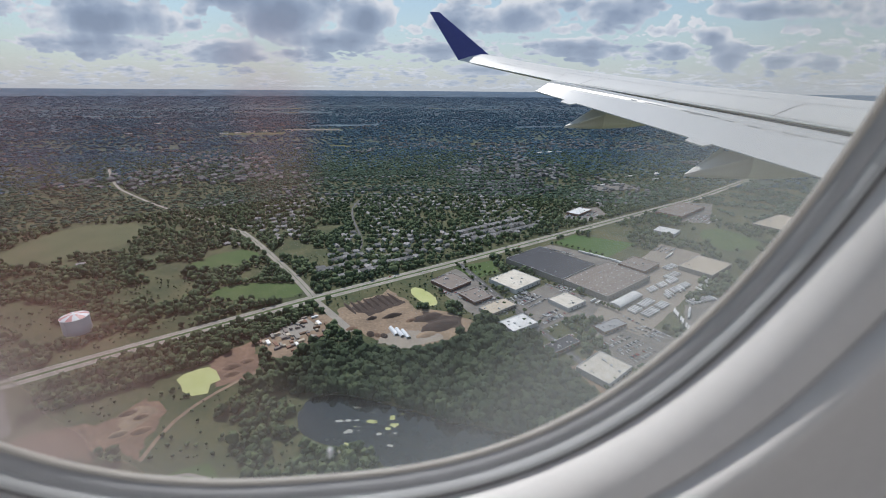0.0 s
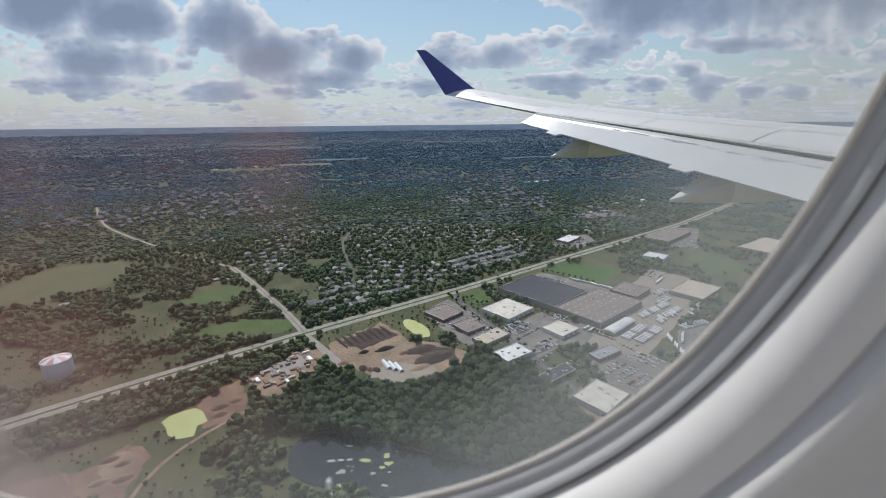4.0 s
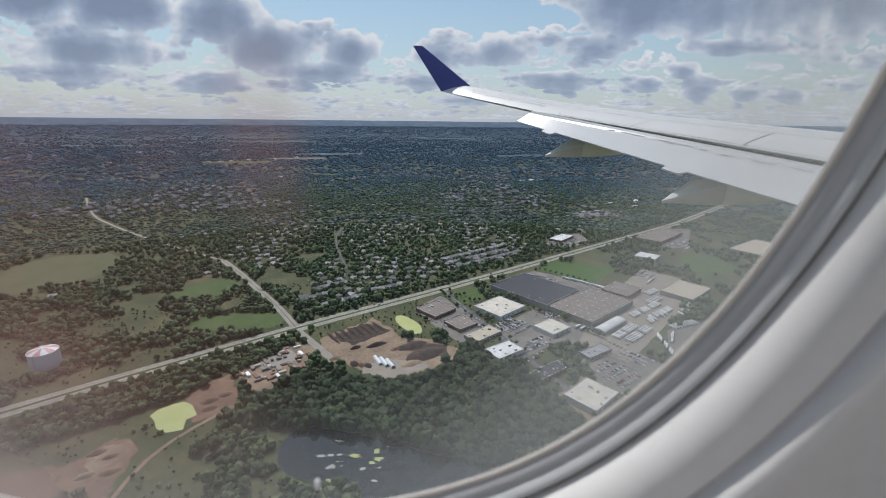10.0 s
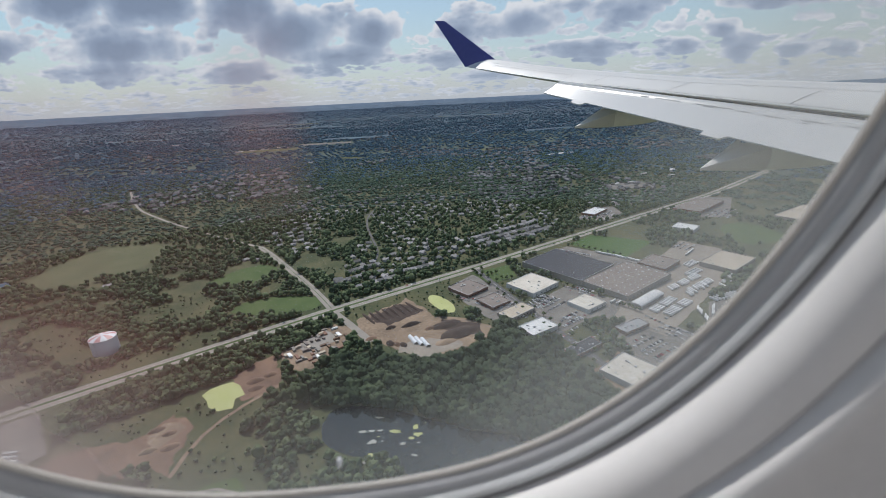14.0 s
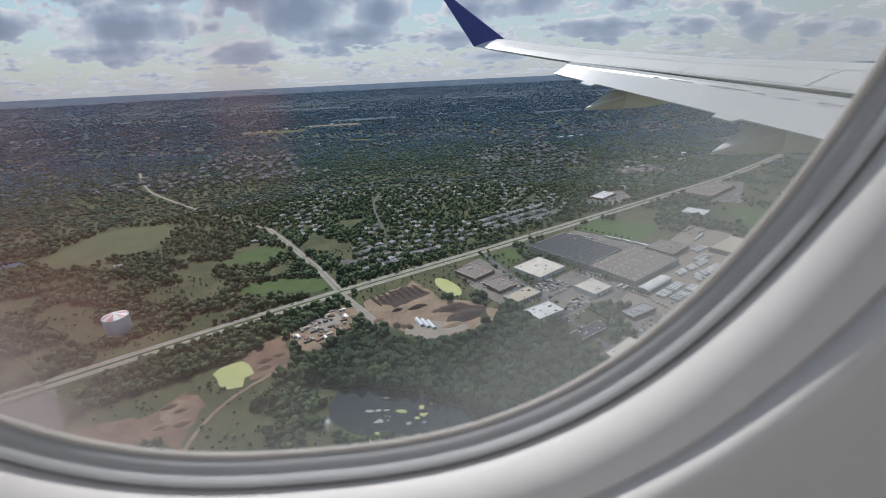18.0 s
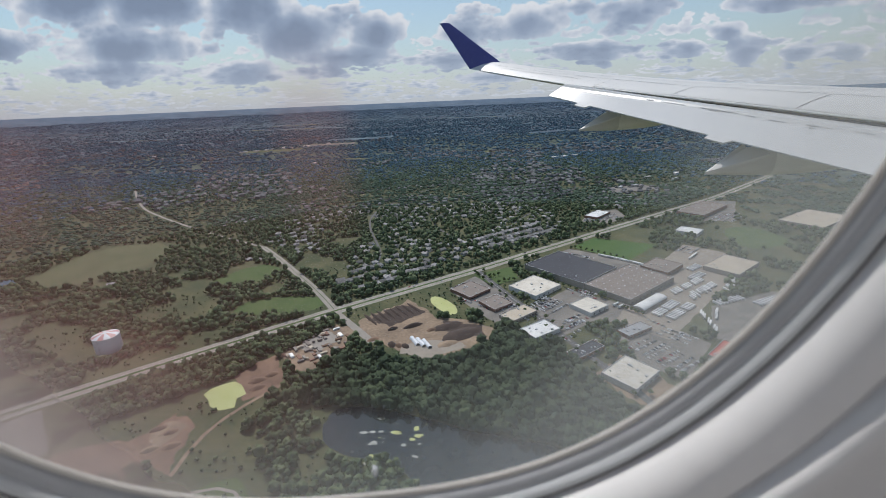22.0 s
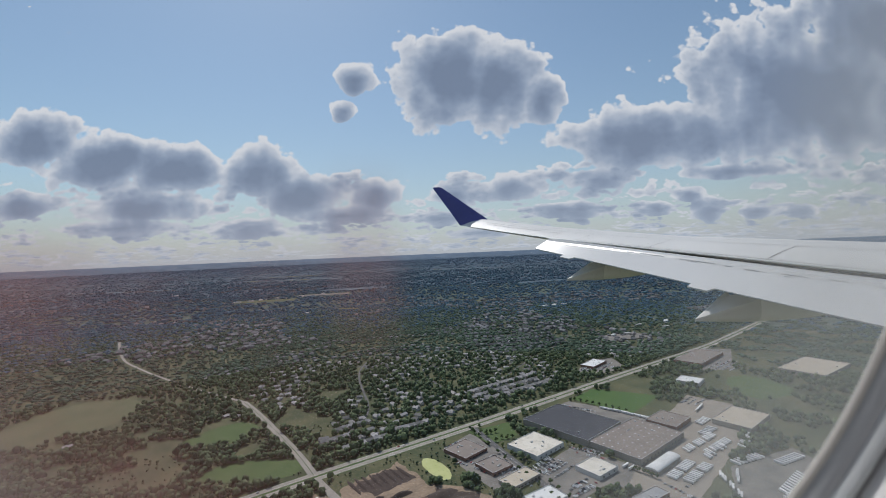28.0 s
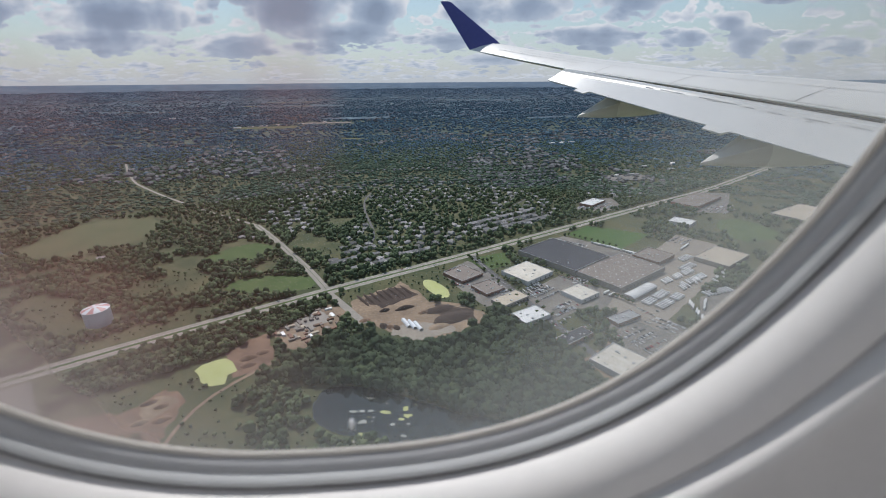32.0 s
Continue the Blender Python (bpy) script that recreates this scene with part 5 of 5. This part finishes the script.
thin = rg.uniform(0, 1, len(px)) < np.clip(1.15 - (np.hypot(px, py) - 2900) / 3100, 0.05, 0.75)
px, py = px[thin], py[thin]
woods("woods", px, py, 1, (8, 15), "far woods reaching towards the horizon", "leaves_haze_far", 0.4)
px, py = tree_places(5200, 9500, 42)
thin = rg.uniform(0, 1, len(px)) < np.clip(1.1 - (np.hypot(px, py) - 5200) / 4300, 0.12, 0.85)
woods("woods", px[thin], py[thin], 1, (11, 19), "far dark groves on the plain", "leaves_haze_far", 0.28)

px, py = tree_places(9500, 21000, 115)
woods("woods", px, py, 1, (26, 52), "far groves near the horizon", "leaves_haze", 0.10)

# ---- scrub ----
px, py = tree_places(150, 900, 5.5, True)
woods("scrub", px, py, 1, (0.7, 2.3), "low scrub and bushes in rough grass")

# ---- single trees ----


def tree_proto(kind, seed):
    r = random.Random(seed)
    if kind == "conifer":
        tr = thing("conifer", "small dark conifer in a roadside row", "tree", Matrix.Translation((0, 0, -500)), "conifers by the highway")
        part("trunk", tube("trunk", .22, .1, 0, 2, 8), M["bark"], tr)
        rings = []
        for k in range(9):
            q = k / 8
            rad = 2.0 * (1 - q) * (1.15 if k % 2 == 0 else .72) + .05
            rings.append([(rad * (1 + .2 * r.uniform(-1, 1)) * math.cos(2 * math.pi * i / 9), rad * (1 + .2 * r.uniform(-1, 1)) * math.sin(2 * math.pi * i / 9), .8 + q * 6.6) for i in range(9)])
        part("crown", loft("crown", rings, smooth=False, caps=True), M["conifer"], tr)
        return tr
    tr = thing("tree", "young leafy tree beside a car park", "tree", Matrix.Translation((0, 0, -500)), "street trees")
    part("trunk", tube("trunk", .28, .14, 0, 3.2, 8), M["bark"], tr)
    for k in range(3):
        a = 2.1 * k + seed
        part("limb", loft("limb", [[(q * 1.6 * math.cos(a) + w * math.cos(b2), q * 1.6 * math.sin(a) + w * math.sin(b2), 2.6 + 2.4 * q) for b2 in np.linspace(0, 5.2, 6)] for q, w in ((0, .12), (.5, .09), (1, .04))], smooth=False), M["bark"], tr)
    v0, f0 = [], []
    for k in range(7):
        v, f = crown_shape(2, seed * 9 + k)
        sc = r.uniform(1.2, 2.0)
        c = np.array([r.uniform(-1.7, 1.7), r.uniform(-1.7, 1.7), r.uniform(3.6, 6.4)])
        f0 += [tuple(int(i) + len(v0) for i in q) for q in f]
        v0 += [tuple(p) for p in v * sc + c]
    part("crown", mesh_of("crown", v0, f0), M["crown"], tr)
    return tr


cons = [tree_proto("conifer", s) for s in range(2)]
for k in range(24):
    x, y = -268 + k * 2.9, 582 + k * 2.2 + rng.uniform(-.6, .6)
    m = Matrix.Translation((x, y, 0)) @ Matrix.Rotation(rng.uniform(0, 6), 4, "Z") @ Matrix.Scale(1, 4)
    if k < 2:
        cons[k].matrix_basis = m
    else:
        copy_thing(cons[k % 2], m)
trees = [tree_proto("tree", s) for s in range(1, 4)]
spots = [(30 + i * 9 + rng.uniform(-2, 2), 795 - i * 3 + rng.uniform(-14, 14)) for i in range(9)]
for path, off, n in ((STREET, 9, 18), (STREET, -9, 16)):
    for k in range(n):
        w = (k + rng.uniform(-.3, .3)) / n * (len(path) - 2) + .1
        i = max(0, int(w))
        a, b2 = path[i], path[i + 1]
        an = angle_of(*a, *b2)
        q = w - i
        spots.append((a[0] + (b2[0] - a[0]) * q - math.sin(an) * off, a[1] + (b2[1] - a[1]) * q + math.cos(an) * off))
spots += [(262 + i * 10, 940 - i * 9.5) for i in range(9)] + [(205 - i * 8.5, 712 + i * 10) for i in range(11)] + [(262 + i * 4, 640 - i * 5) for i in range(6)]
for k, (x, y) in enumerate(spots):
    m = Matrix.Translation((x, y, 0)) @ Matrix.Rotation(rng.uniform(0, 6), 4, "Z")
    if k < 3:
        trees[k].matrix_basis = m
    else:
        copy_thing(trees[k % 3], m)

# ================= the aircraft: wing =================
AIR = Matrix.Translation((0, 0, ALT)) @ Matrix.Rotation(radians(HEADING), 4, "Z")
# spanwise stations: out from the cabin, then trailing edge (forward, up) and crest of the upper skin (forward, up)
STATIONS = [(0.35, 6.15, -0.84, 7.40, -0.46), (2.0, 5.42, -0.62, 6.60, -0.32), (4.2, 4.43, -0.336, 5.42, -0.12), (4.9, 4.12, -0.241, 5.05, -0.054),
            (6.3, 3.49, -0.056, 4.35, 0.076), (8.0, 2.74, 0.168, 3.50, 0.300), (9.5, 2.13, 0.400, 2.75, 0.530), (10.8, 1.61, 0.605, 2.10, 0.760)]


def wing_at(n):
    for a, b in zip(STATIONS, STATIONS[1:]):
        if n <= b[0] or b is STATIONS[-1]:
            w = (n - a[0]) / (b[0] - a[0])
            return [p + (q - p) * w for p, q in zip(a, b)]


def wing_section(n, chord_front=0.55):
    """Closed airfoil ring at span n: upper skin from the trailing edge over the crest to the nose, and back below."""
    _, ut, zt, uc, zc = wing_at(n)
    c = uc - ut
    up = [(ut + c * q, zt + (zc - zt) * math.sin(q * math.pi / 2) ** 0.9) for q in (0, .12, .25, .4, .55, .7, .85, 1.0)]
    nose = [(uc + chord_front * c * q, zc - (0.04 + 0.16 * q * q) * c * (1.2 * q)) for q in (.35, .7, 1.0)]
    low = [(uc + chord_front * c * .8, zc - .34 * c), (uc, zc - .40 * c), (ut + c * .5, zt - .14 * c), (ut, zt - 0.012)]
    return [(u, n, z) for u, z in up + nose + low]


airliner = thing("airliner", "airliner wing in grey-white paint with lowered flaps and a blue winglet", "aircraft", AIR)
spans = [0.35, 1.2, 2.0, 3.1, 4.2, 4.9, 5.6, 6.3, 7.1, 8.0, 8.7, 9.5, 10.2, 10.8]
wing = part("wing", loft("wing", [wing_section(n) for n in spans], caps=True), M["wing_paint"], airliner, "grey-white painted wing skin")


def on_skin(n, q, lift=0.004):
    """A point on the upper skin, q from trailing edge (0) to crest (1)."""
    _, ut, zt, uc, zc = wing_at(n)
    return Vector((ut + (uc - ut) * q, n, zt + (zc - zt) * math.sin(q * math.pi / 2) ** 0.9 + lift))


def skin_strip(name, line, width, material, lift=0.005):
    v, f = [], []
    for i, (n, q) in enumerate(line):
        a, b = line[max(0, i - 1)], line[min(len(line) - 1, i + 1)]
        d = (on_skin(*b) - on_skin(*a)).normalized()
        s = d.cross(Vector((0, 0, 1))).normalized() * width / 2
        p = on_skin(n, q, lift)
        v += [p - s, p + s]
    f = [(2 * i, 2 * i + 2, 2 * i + 3, 2 * i + 1) for i in range(len(line) - 1)]
    return part(name, mesh_of(name, v, f), material, wing)


lin = lambda a, b, k: [a + (b - a) * i / k for i in range(k + 1)]
skin_strip("panel_seam", [(n, .52) for n in lin(1.0, 10.5, 30)], 0.009, M["seam"])
skin_strip("panel_seam", [(n, .74) for n in lin(1.0, 9.8, 30)], 0.005, M["seam"])
for n in (4.75, 6.15, 7.45):
    skin_strip("spoiler_seam", [(n + .10 * q, q) for q in lin(.02, .50, 6)], 0.010, M["seam"])
skin_strip("aileron_seam", [(n, .36) for n in lin(8.1, 10.3, 14)], 0.010, M["seam"])
for n in (8.1, 10.3):
    skin_strip("aileron_seam", [(n, q) for q in lin(.02, .36, 5)], 0.010, M["seam"])
# three spoiler panels lie flush behind the seam
for a, b in ((3.2, 4.74), (4.76, 6.14), (6.16, 7.44)):
    v, f = [], []
    ns, qs = lin(a, b, 6), lin(.03, .49, 5)
    for n in ns:
        for q in qs:
            v.append(on_skin(n + .10 * q, q, 0.003))
    for i in range(len(ns) - 1):
        for j in range(len(qs) - 1):
            k = i * len(qs) + j
            f.append((k, k + len(qs), k + len(qs) + 1, k + 1))
    me = mesh_of("spoiler", v, f, True)
    part("spoiler", me, M["wing_paint"], airliner, "closed spoiler panel")

# ---- flaps ----


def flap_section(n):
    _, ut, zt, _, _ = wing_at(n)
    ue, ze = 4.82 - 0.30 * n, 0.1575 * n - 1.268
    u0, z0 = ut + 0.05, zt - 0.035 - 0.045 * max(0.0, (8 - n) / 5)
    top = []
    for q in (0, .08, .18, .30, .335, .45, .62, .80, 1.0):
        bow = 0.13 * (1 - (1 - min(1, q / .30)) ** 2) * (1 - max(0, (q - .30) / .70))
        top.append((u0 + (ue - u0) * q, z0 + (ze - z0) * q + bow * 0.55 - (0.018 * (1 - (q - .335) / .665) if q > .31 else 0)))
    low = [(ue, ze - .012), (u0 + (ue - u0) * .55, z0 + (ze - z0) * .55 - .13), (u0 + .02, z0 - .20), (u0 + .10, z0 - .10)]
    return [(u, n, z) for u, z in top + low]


for a, b in ((0.45, 8.0),):
    part("flap", loft("flap", [flap_section(n) for n in lin(a, b, 24)], caps=True), M["flap_paint"], airliner, "lowered flap with a glossy worn upper face")
# near-black strip: painted shade of the slot between wing and flap
v = []
for n in lin(0.4, 7.95, 24):
    _, ut, zt, _, _ = wing_at(n)
    v += [(ut + .02, n, zt - .03), (ut + .10, n, zt - .16)]
M["slot_shade"] = surface("slot_shade", (0.008, 0.008, 0.009), (0.014, 0.014, 0.015), 0.9, scale=3.0, fine=20.0, spec=0.1)
part("flap_cove", mesh_of("flap_cove", v, [(2 * i, 2 * i + 2, 2 * i + 3, 2 * i + 1) for i in range(24)]), M["slot_shade"], airliner, "black strip painted for the shade in the slot behind the wing")
# dark strip on the nose of the flap: painted shade, seen in the slot
v = []
for n in lin(0.45, 7.9, 24):
    ring = flap_section(n)
    a, b = Vector(ring[0]), Vector(ring[1])
    w = 0.35 + 0.65 * (8 - n) / 7.6
    v += [a + Vector((0, 0, .003)), a.lerp(b, w) + Vector((0, 0, .004))]
part("flap_nose", mesh_of("flap_nose", v, [(2 * i, 2 * i + 2, 2 * i + 3, 2 * i + 1) for i in range(24)]), M["seam"], airliner, "dark strip painted as shade on the flap's nose")
# worn stripes on the flap
M["flap_scuff"] = surface("flap_scuff", (0.42, 0.41, 0.39), (0.52, 0.51, 0.49), 0.5, scale=3.0, fine=25.0)
for n0, n1, q in ((5.1, 5.55, .31), (4.55, 4.75, .36), (5.75, 6.1, .31), (4.9, 5.0, .34), (4.2, 4.42, .33), (3.9, 4.05, .31), (4.30, 4.36, .40), (6.2, 6.32, .32), (5.3, 5.42, .35), (3.5, 3.7, .33)):
    v = []
    for n in lin(n0, n1, 10):
        s = flap_section(n)
        p, p2 = Vector(s[4]), Vector(s[5])
        c = p.lerp(p2, (q - .3) / .15 if q > .3 else 0)
        w = .009 + .008 * noise.noise(Vector((n * 9, q, 1)))
        v += [c + Vector((w, 0, .008)), c + Vector((-w, 0, .004))]
    part("worn_stripe", mesh_of("worn_stripe", v, [(2 * i, 2 * i + 2, 2 * i + 3, 2 * i + 1) for i in range(10)]), M["flap_scuff"], airliner, "scuffed grey stripe on the flap")


def fairing(n, tip, length, deep, wide):
    """A canoe under the flap: it hangs from the wing and ends in a pointed white tail."""
    u0, z0 = tip
    rings, tail = [], []
    for q in (0.30, .36, .44, .55, .70, .85, 1.0):
        k = math.sin(min(1, q * 1.25) * math.pi / 2) * (1 if q < .8 else (1 - (q - .8) * 2.4))
        u, z = u0 + length * q, z0 + 0.36 * q
        rings.append([(u, n + wide * k * math.cos(a), z + deep * k * math.sin(a) * (1.0 if math.sin(a) < 0 else 1.5)) for a in np.linspace(0, 2 * math.pi, 15)[:-1]])
    for q in (0.0, .07, .14, .22, .305):
        k = math.sin(min(1, q * 1.25 + .01) * math.pi / 2)
        u, z = u0 + length * q, z0 + 0.36 * q
        tail.append([(u, n + wide * k * math.cos(a), z + deep * k * math.sin(a) * (1.0 if math.sin(a) < 0 else 1.5)) for a in np.linspace(0, 2 * math.pi, 15)[:-1]])
    fb = part("flap_fairing", loft("flap_fairing", rings, caps=True), M["fairing_paint"], airliner, "beige-grey flap track fairing")
    part("tail_cone", loft("tail_cone", tail, caps=True), M["wing_paint"], fb, "white pointed tail of the fairing")


def flap_tab(n):
    """The small plate beside a fairing that reaches past the flap's trailing edge, and the white wedge on the fairing's tail."""
    def te(m, back):
        return Vector((4.82 - 0.30 * m - back, m, 0.1575 * m - 1.268 - back * 0.45))
    v = [te(n + .15, -.02), te(n + .13, .065), te(n - .10, .065), te(n - .15, -.02)]
    v += [p - Vector((0, 0, .015)) for p in v]
    part("flap_tab", mesh_of("flap_tab", v, [(0, 1, 2, 3), (7, 6, 5, 4), (0, 4, 5, 1), (1, 5, 6, 2), (2, 6, 7, 3), (3, 7, 4, 0)]), M["flap_paint"], airliner, "small plate at the flap's trailing edge")


def tail_wedge(n, tip):
    u, z = tip
    top = [Vector((u - .03, n, z + .02)), Vector((u + .52, n + .20, z + .30)), Vector((u + .45, n + .05, z + .27)), Vector((u + .58, n - .03, z + .29)), Vector((u + .55, n - .19, z + .22))]
    v = top + [p - Vector((0, 0, .03)) for p in top]
    f = [(0, 1, 2, 3, 4), (9, 8, 7, 6, 5)] + [(i, i + 5, (i + 1) % 5 + 5, (i + 1) % 5) for i in range(5)]
    part("tail_wedge", mesh_of("tail_wedge", v, f), M["wing_paint"], airliner, "white notched wedge on the fairing's tail")


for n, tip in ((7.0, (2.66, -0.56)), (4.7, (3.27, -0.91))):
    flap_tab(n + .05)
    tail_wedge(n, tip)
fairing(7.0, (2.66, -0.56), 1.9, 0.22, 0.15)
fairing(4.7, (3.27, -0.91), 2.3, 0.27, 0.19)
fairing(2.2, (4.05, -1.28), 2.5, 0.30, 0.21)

# ---- fuselage: a flat-sided tube round the cabin, open where the window wall stands ----
def hull(a0, a1):
    """Points (out, up) of the section between two angles; 0 points outboard."""
    pts = []
    for i in range(25):
        a = radians(a0 + (a1 - a0) * i / 24)
        c, q = math.cos(a), math.sin(a)
        pts.append((-1.5 + 1.66 * math.copysign(abs(c) ** .5, c), .19 + 2.3 * math.copysign(abs(q) ** .5, q)))
    return pts


for x0, x1, a0, a1 in ((1.26, 15.0, -180, 180), (-15.0, -1.26, -180, 180), (-1.26, 1.26, 22, 180), (-1.26, 1.26, -180, -22)):
    part("fuselage", loft("fuselage", [[(x, y, z) for y, z in hull(a0, a1)] for x in lin(x0, x1, 6)], closed=False), M["wing_paint"], airliner, "grey-white fuselage skin")

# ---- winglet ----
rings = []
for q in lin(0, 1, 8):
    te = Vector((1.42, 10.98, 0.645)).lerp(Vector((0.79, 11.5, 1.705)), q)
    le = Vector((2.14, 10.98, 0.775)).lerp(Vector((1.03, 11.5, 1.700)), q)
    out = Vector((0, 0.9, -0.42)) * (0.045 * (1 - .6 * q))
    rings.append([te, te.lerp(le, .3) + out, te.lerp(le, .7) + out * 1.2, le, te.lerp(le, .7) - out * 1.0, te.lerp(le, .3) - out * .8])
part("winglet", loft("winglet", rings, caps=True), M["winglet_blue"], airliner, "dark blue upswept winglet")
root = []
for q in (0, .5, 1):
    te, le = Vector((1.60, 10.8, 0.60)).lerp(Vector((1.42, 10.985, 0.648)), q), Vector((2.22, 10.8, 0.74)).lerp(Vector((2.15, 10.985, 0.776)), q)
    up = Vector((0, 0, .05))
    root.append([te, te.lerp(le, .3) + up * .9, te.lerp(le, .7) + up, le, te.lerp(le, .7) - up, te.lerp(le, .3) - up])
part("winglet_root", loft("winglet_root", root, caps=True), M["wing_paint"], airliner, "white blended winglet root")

# ================= the cabin window =================
WIN_A, WIN_B, WIN_N = 0.150, 0.2812, 2.52
WIN_U, WIN_Z, WIN_D = -0.024, 0.1889, 0.0878        # centre of the window from the eye: forward, up, out
SEG = 240


def oval(off, depth):
    """The window's outline, grown by off, at a depth towards the cabin. Lies in the window's own frame: x forward, z up, y out."""
    pts = []
    for i in range(SEG):
        a = 2 * math.pi * i / SEG
        c, s = math.cos(a), math.sin(a)
        x = WIN_A * math.copysign(abs(c) ** (2 / WIN_N), c)
        z = WIN_B * math.copysign(abs(s) ** (2 / WIN_N), s)
        g = Vector((math.copysign(abs(x / WIN_A) ** (WIN_N - 1), x) / WIN_A, 0, math.copysign(abs(z / WIN_B) ** (WIN_N - 1), z) / WIN_B)).normalized()
        pts.append((x + g.x * off, -depth, z + g.z * off))
    return pts


WIN = AIR @ Matrix.Translation((WIN_U, WIN_D, WIN_Z))
window = thing("window_1", "oval aircraft cabin window with grey gaskets and a clouded pane", "window", WIN, kind="structure")


def trim_ring(name, prof, material, label, parent=window):
    return part(name, loft(name, [oval(o, d) for o, d in prof]), material, parent, label)


trim_ring("outer_lip", [(0.030, -0.006), (0.016, -0.0022), (0.003, -0.0014), (0.0003, -0.0009), (0.0, -0.0004), (0.0003, 0.0003), (0.0012, 0.0006)], M["gasket_pale"], "pale beige seal lip")
trim_ring("gasket", [(0.0012, 0.0002), (0.0016, 0.0014), (0.0026, 0.0026), (0.0036, 0.0030)], M["gasket_grey"], "dark grey rubber gasket")
trim_ring("retainer", [(0.0036, 0.0026), (0.0038, 0.0040), (0.0046, 0.0050), (0.0056, 0.0052)], M["gasket_light"], "pale grey retainer ring")
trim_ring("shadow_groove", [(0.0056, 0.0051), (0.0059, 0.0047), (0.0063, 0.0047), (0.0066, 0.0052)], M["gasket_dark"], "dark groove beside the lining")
reveal = [(0.0066, 0.0050), (0.0068, 0.0072), (0.0073, 0.0096), (0.0083, 0.0120), (0.0098, 0.0141), (0.0118, 0.0157), (0.0138, 0.0167), (0.0155, 0.0172)]
lining = part("cabin_lining", loft("cabin_lining", [oval(o, d) for o, d in reveal]), M["cabin_plastic"], window, "glossy white plastic window reveal")
part("lining_groove", loft("lining_groove", [oval(o, d) for o, d in ((0.0155, 0.0172), (0.0160, 0.0169), (0.0165, 0.0173))]), M["cabin_trim"], window, "shallow groove round the reveal")
pane_me = mesh_of("pane", oval(0.0012, -0.0006), [tuple(range(SEG))])
pane_ob = part("pane", pane_me, pane_material(), window, "clouded scratched acrylic pane")
pane_ob.visible_shadow = False
hole = part("breather_hole", loft("breather_hole", [[(0.0045 + r * .0006 * math.cos(a), y, -0.2735 + r * 0.0012 * math.sin(a)) for a in np.linspace(0, 2 * math.pi, 17)[:-1]] for r, y in ((1.15, 0.0004), (1.0, -0.0006), (.55, -0.0009), (.05, -0.0009))]), M["tank_white"], window, "small white breather hole in the pane")

# ================= the cabin round the camera =================
CAB = WIN
wall_near = part("wall_cabin", loft("wall_cabin", [oval(o, d) for o, d in ((0.0165, 0.0173), (0.0166, 0.0190), (0.0169, 0.0206), (0.0176, 0.0219), (0.0190, 0.0228), (0.0215, 0.0232), (0.03, 0.0234), (0.06, 0.024), (0.16, 0.026), (0.3, 0.03), (1.1, 0.05))]), M["cabin_plastic"], at=CAB)
tagged(wall_near, "white plastic cabin side wall round the window", "wall", kind="structure")
skin = part("fuselage_skin", loft("fuselage_skin", [oval(o, d) for o, d in ((0.030, -0.006), (0.3, -0.012), (1.1, -0.02))]), M["wing_paint"], at=CAB)
tagged(skin, "grey-white outer skin of the fuselage", "fuselage", kind="structure")
# unseen floor, ceiling and end walls, added to close the cabin and bounce light
for nm, lab, cat, dims, mt in (
        ("floor", "dark blue carpeted cabin floor", "floor", (-1.9, 1.9, -2.75, 0.02, -1.32, -1.27), "carpet"),
        ("ceiling", "white plastic cabin ceiling", "ceiling", (-1.9, 1.9, -2.75, 0.02, 1.27, 1.32), "cabin_plastic"),
        ("wall_aft", "plain white end wall added to close the cabin", "wall", (-1.9, -1.22, -2.75, 0.02, -1.27, 1.27), "cabin_plastic"),
        ("wall_front", "plain white end wall added to close the cabin", "wall", (1.22, 1.9, -2.75, 0.02, -1.27, 1.27), "cabin_plastic")):
    tagged(part(nm, boxes(nm, dims), M[mt], at=CAB), lab, cat, kind="structure")
# unseen far side of the cabin, with three windows; added area lamps there brighten the lining
xs = [-1.22, -0.92, -0.68, -0.12, 0.12, 0.68, 0.92, 1.22]
pieces = [(-1.22, 1.22, -2.75, -2.70, -1.27, -0.1), (-1.22, 1.22, -2.75, -2.70, 0.28, 1.27)] + [(xs[i], xs[i + 1], -2.75, -2.70, -0.1, 0.28) for i in (0, 2, 4, 6)]
tagged(part("wall_far", boxes("wall_far", *pieces), M["cabin_plastic"], at=CAB), "white cabin wall with small windows", "wall", kind="structure")
for x in (-0.8, 0.0, 0.8):
    lamp = new("cabin_fill_light", bpy.data.lights.new("cabin_fill_light", "AREA"))
    lamp.data.shape, lamp.data.size, lamp.data.size_y, lamp.data.energy, lamp.data.color = "RECTANGLE", 0.24, 0.38, 4.2, (1.0, 0.98, 0.95)
    lamp.matrix_world = CAB @ look((x, -2.71, 0.09), (x, 0, 0.0))
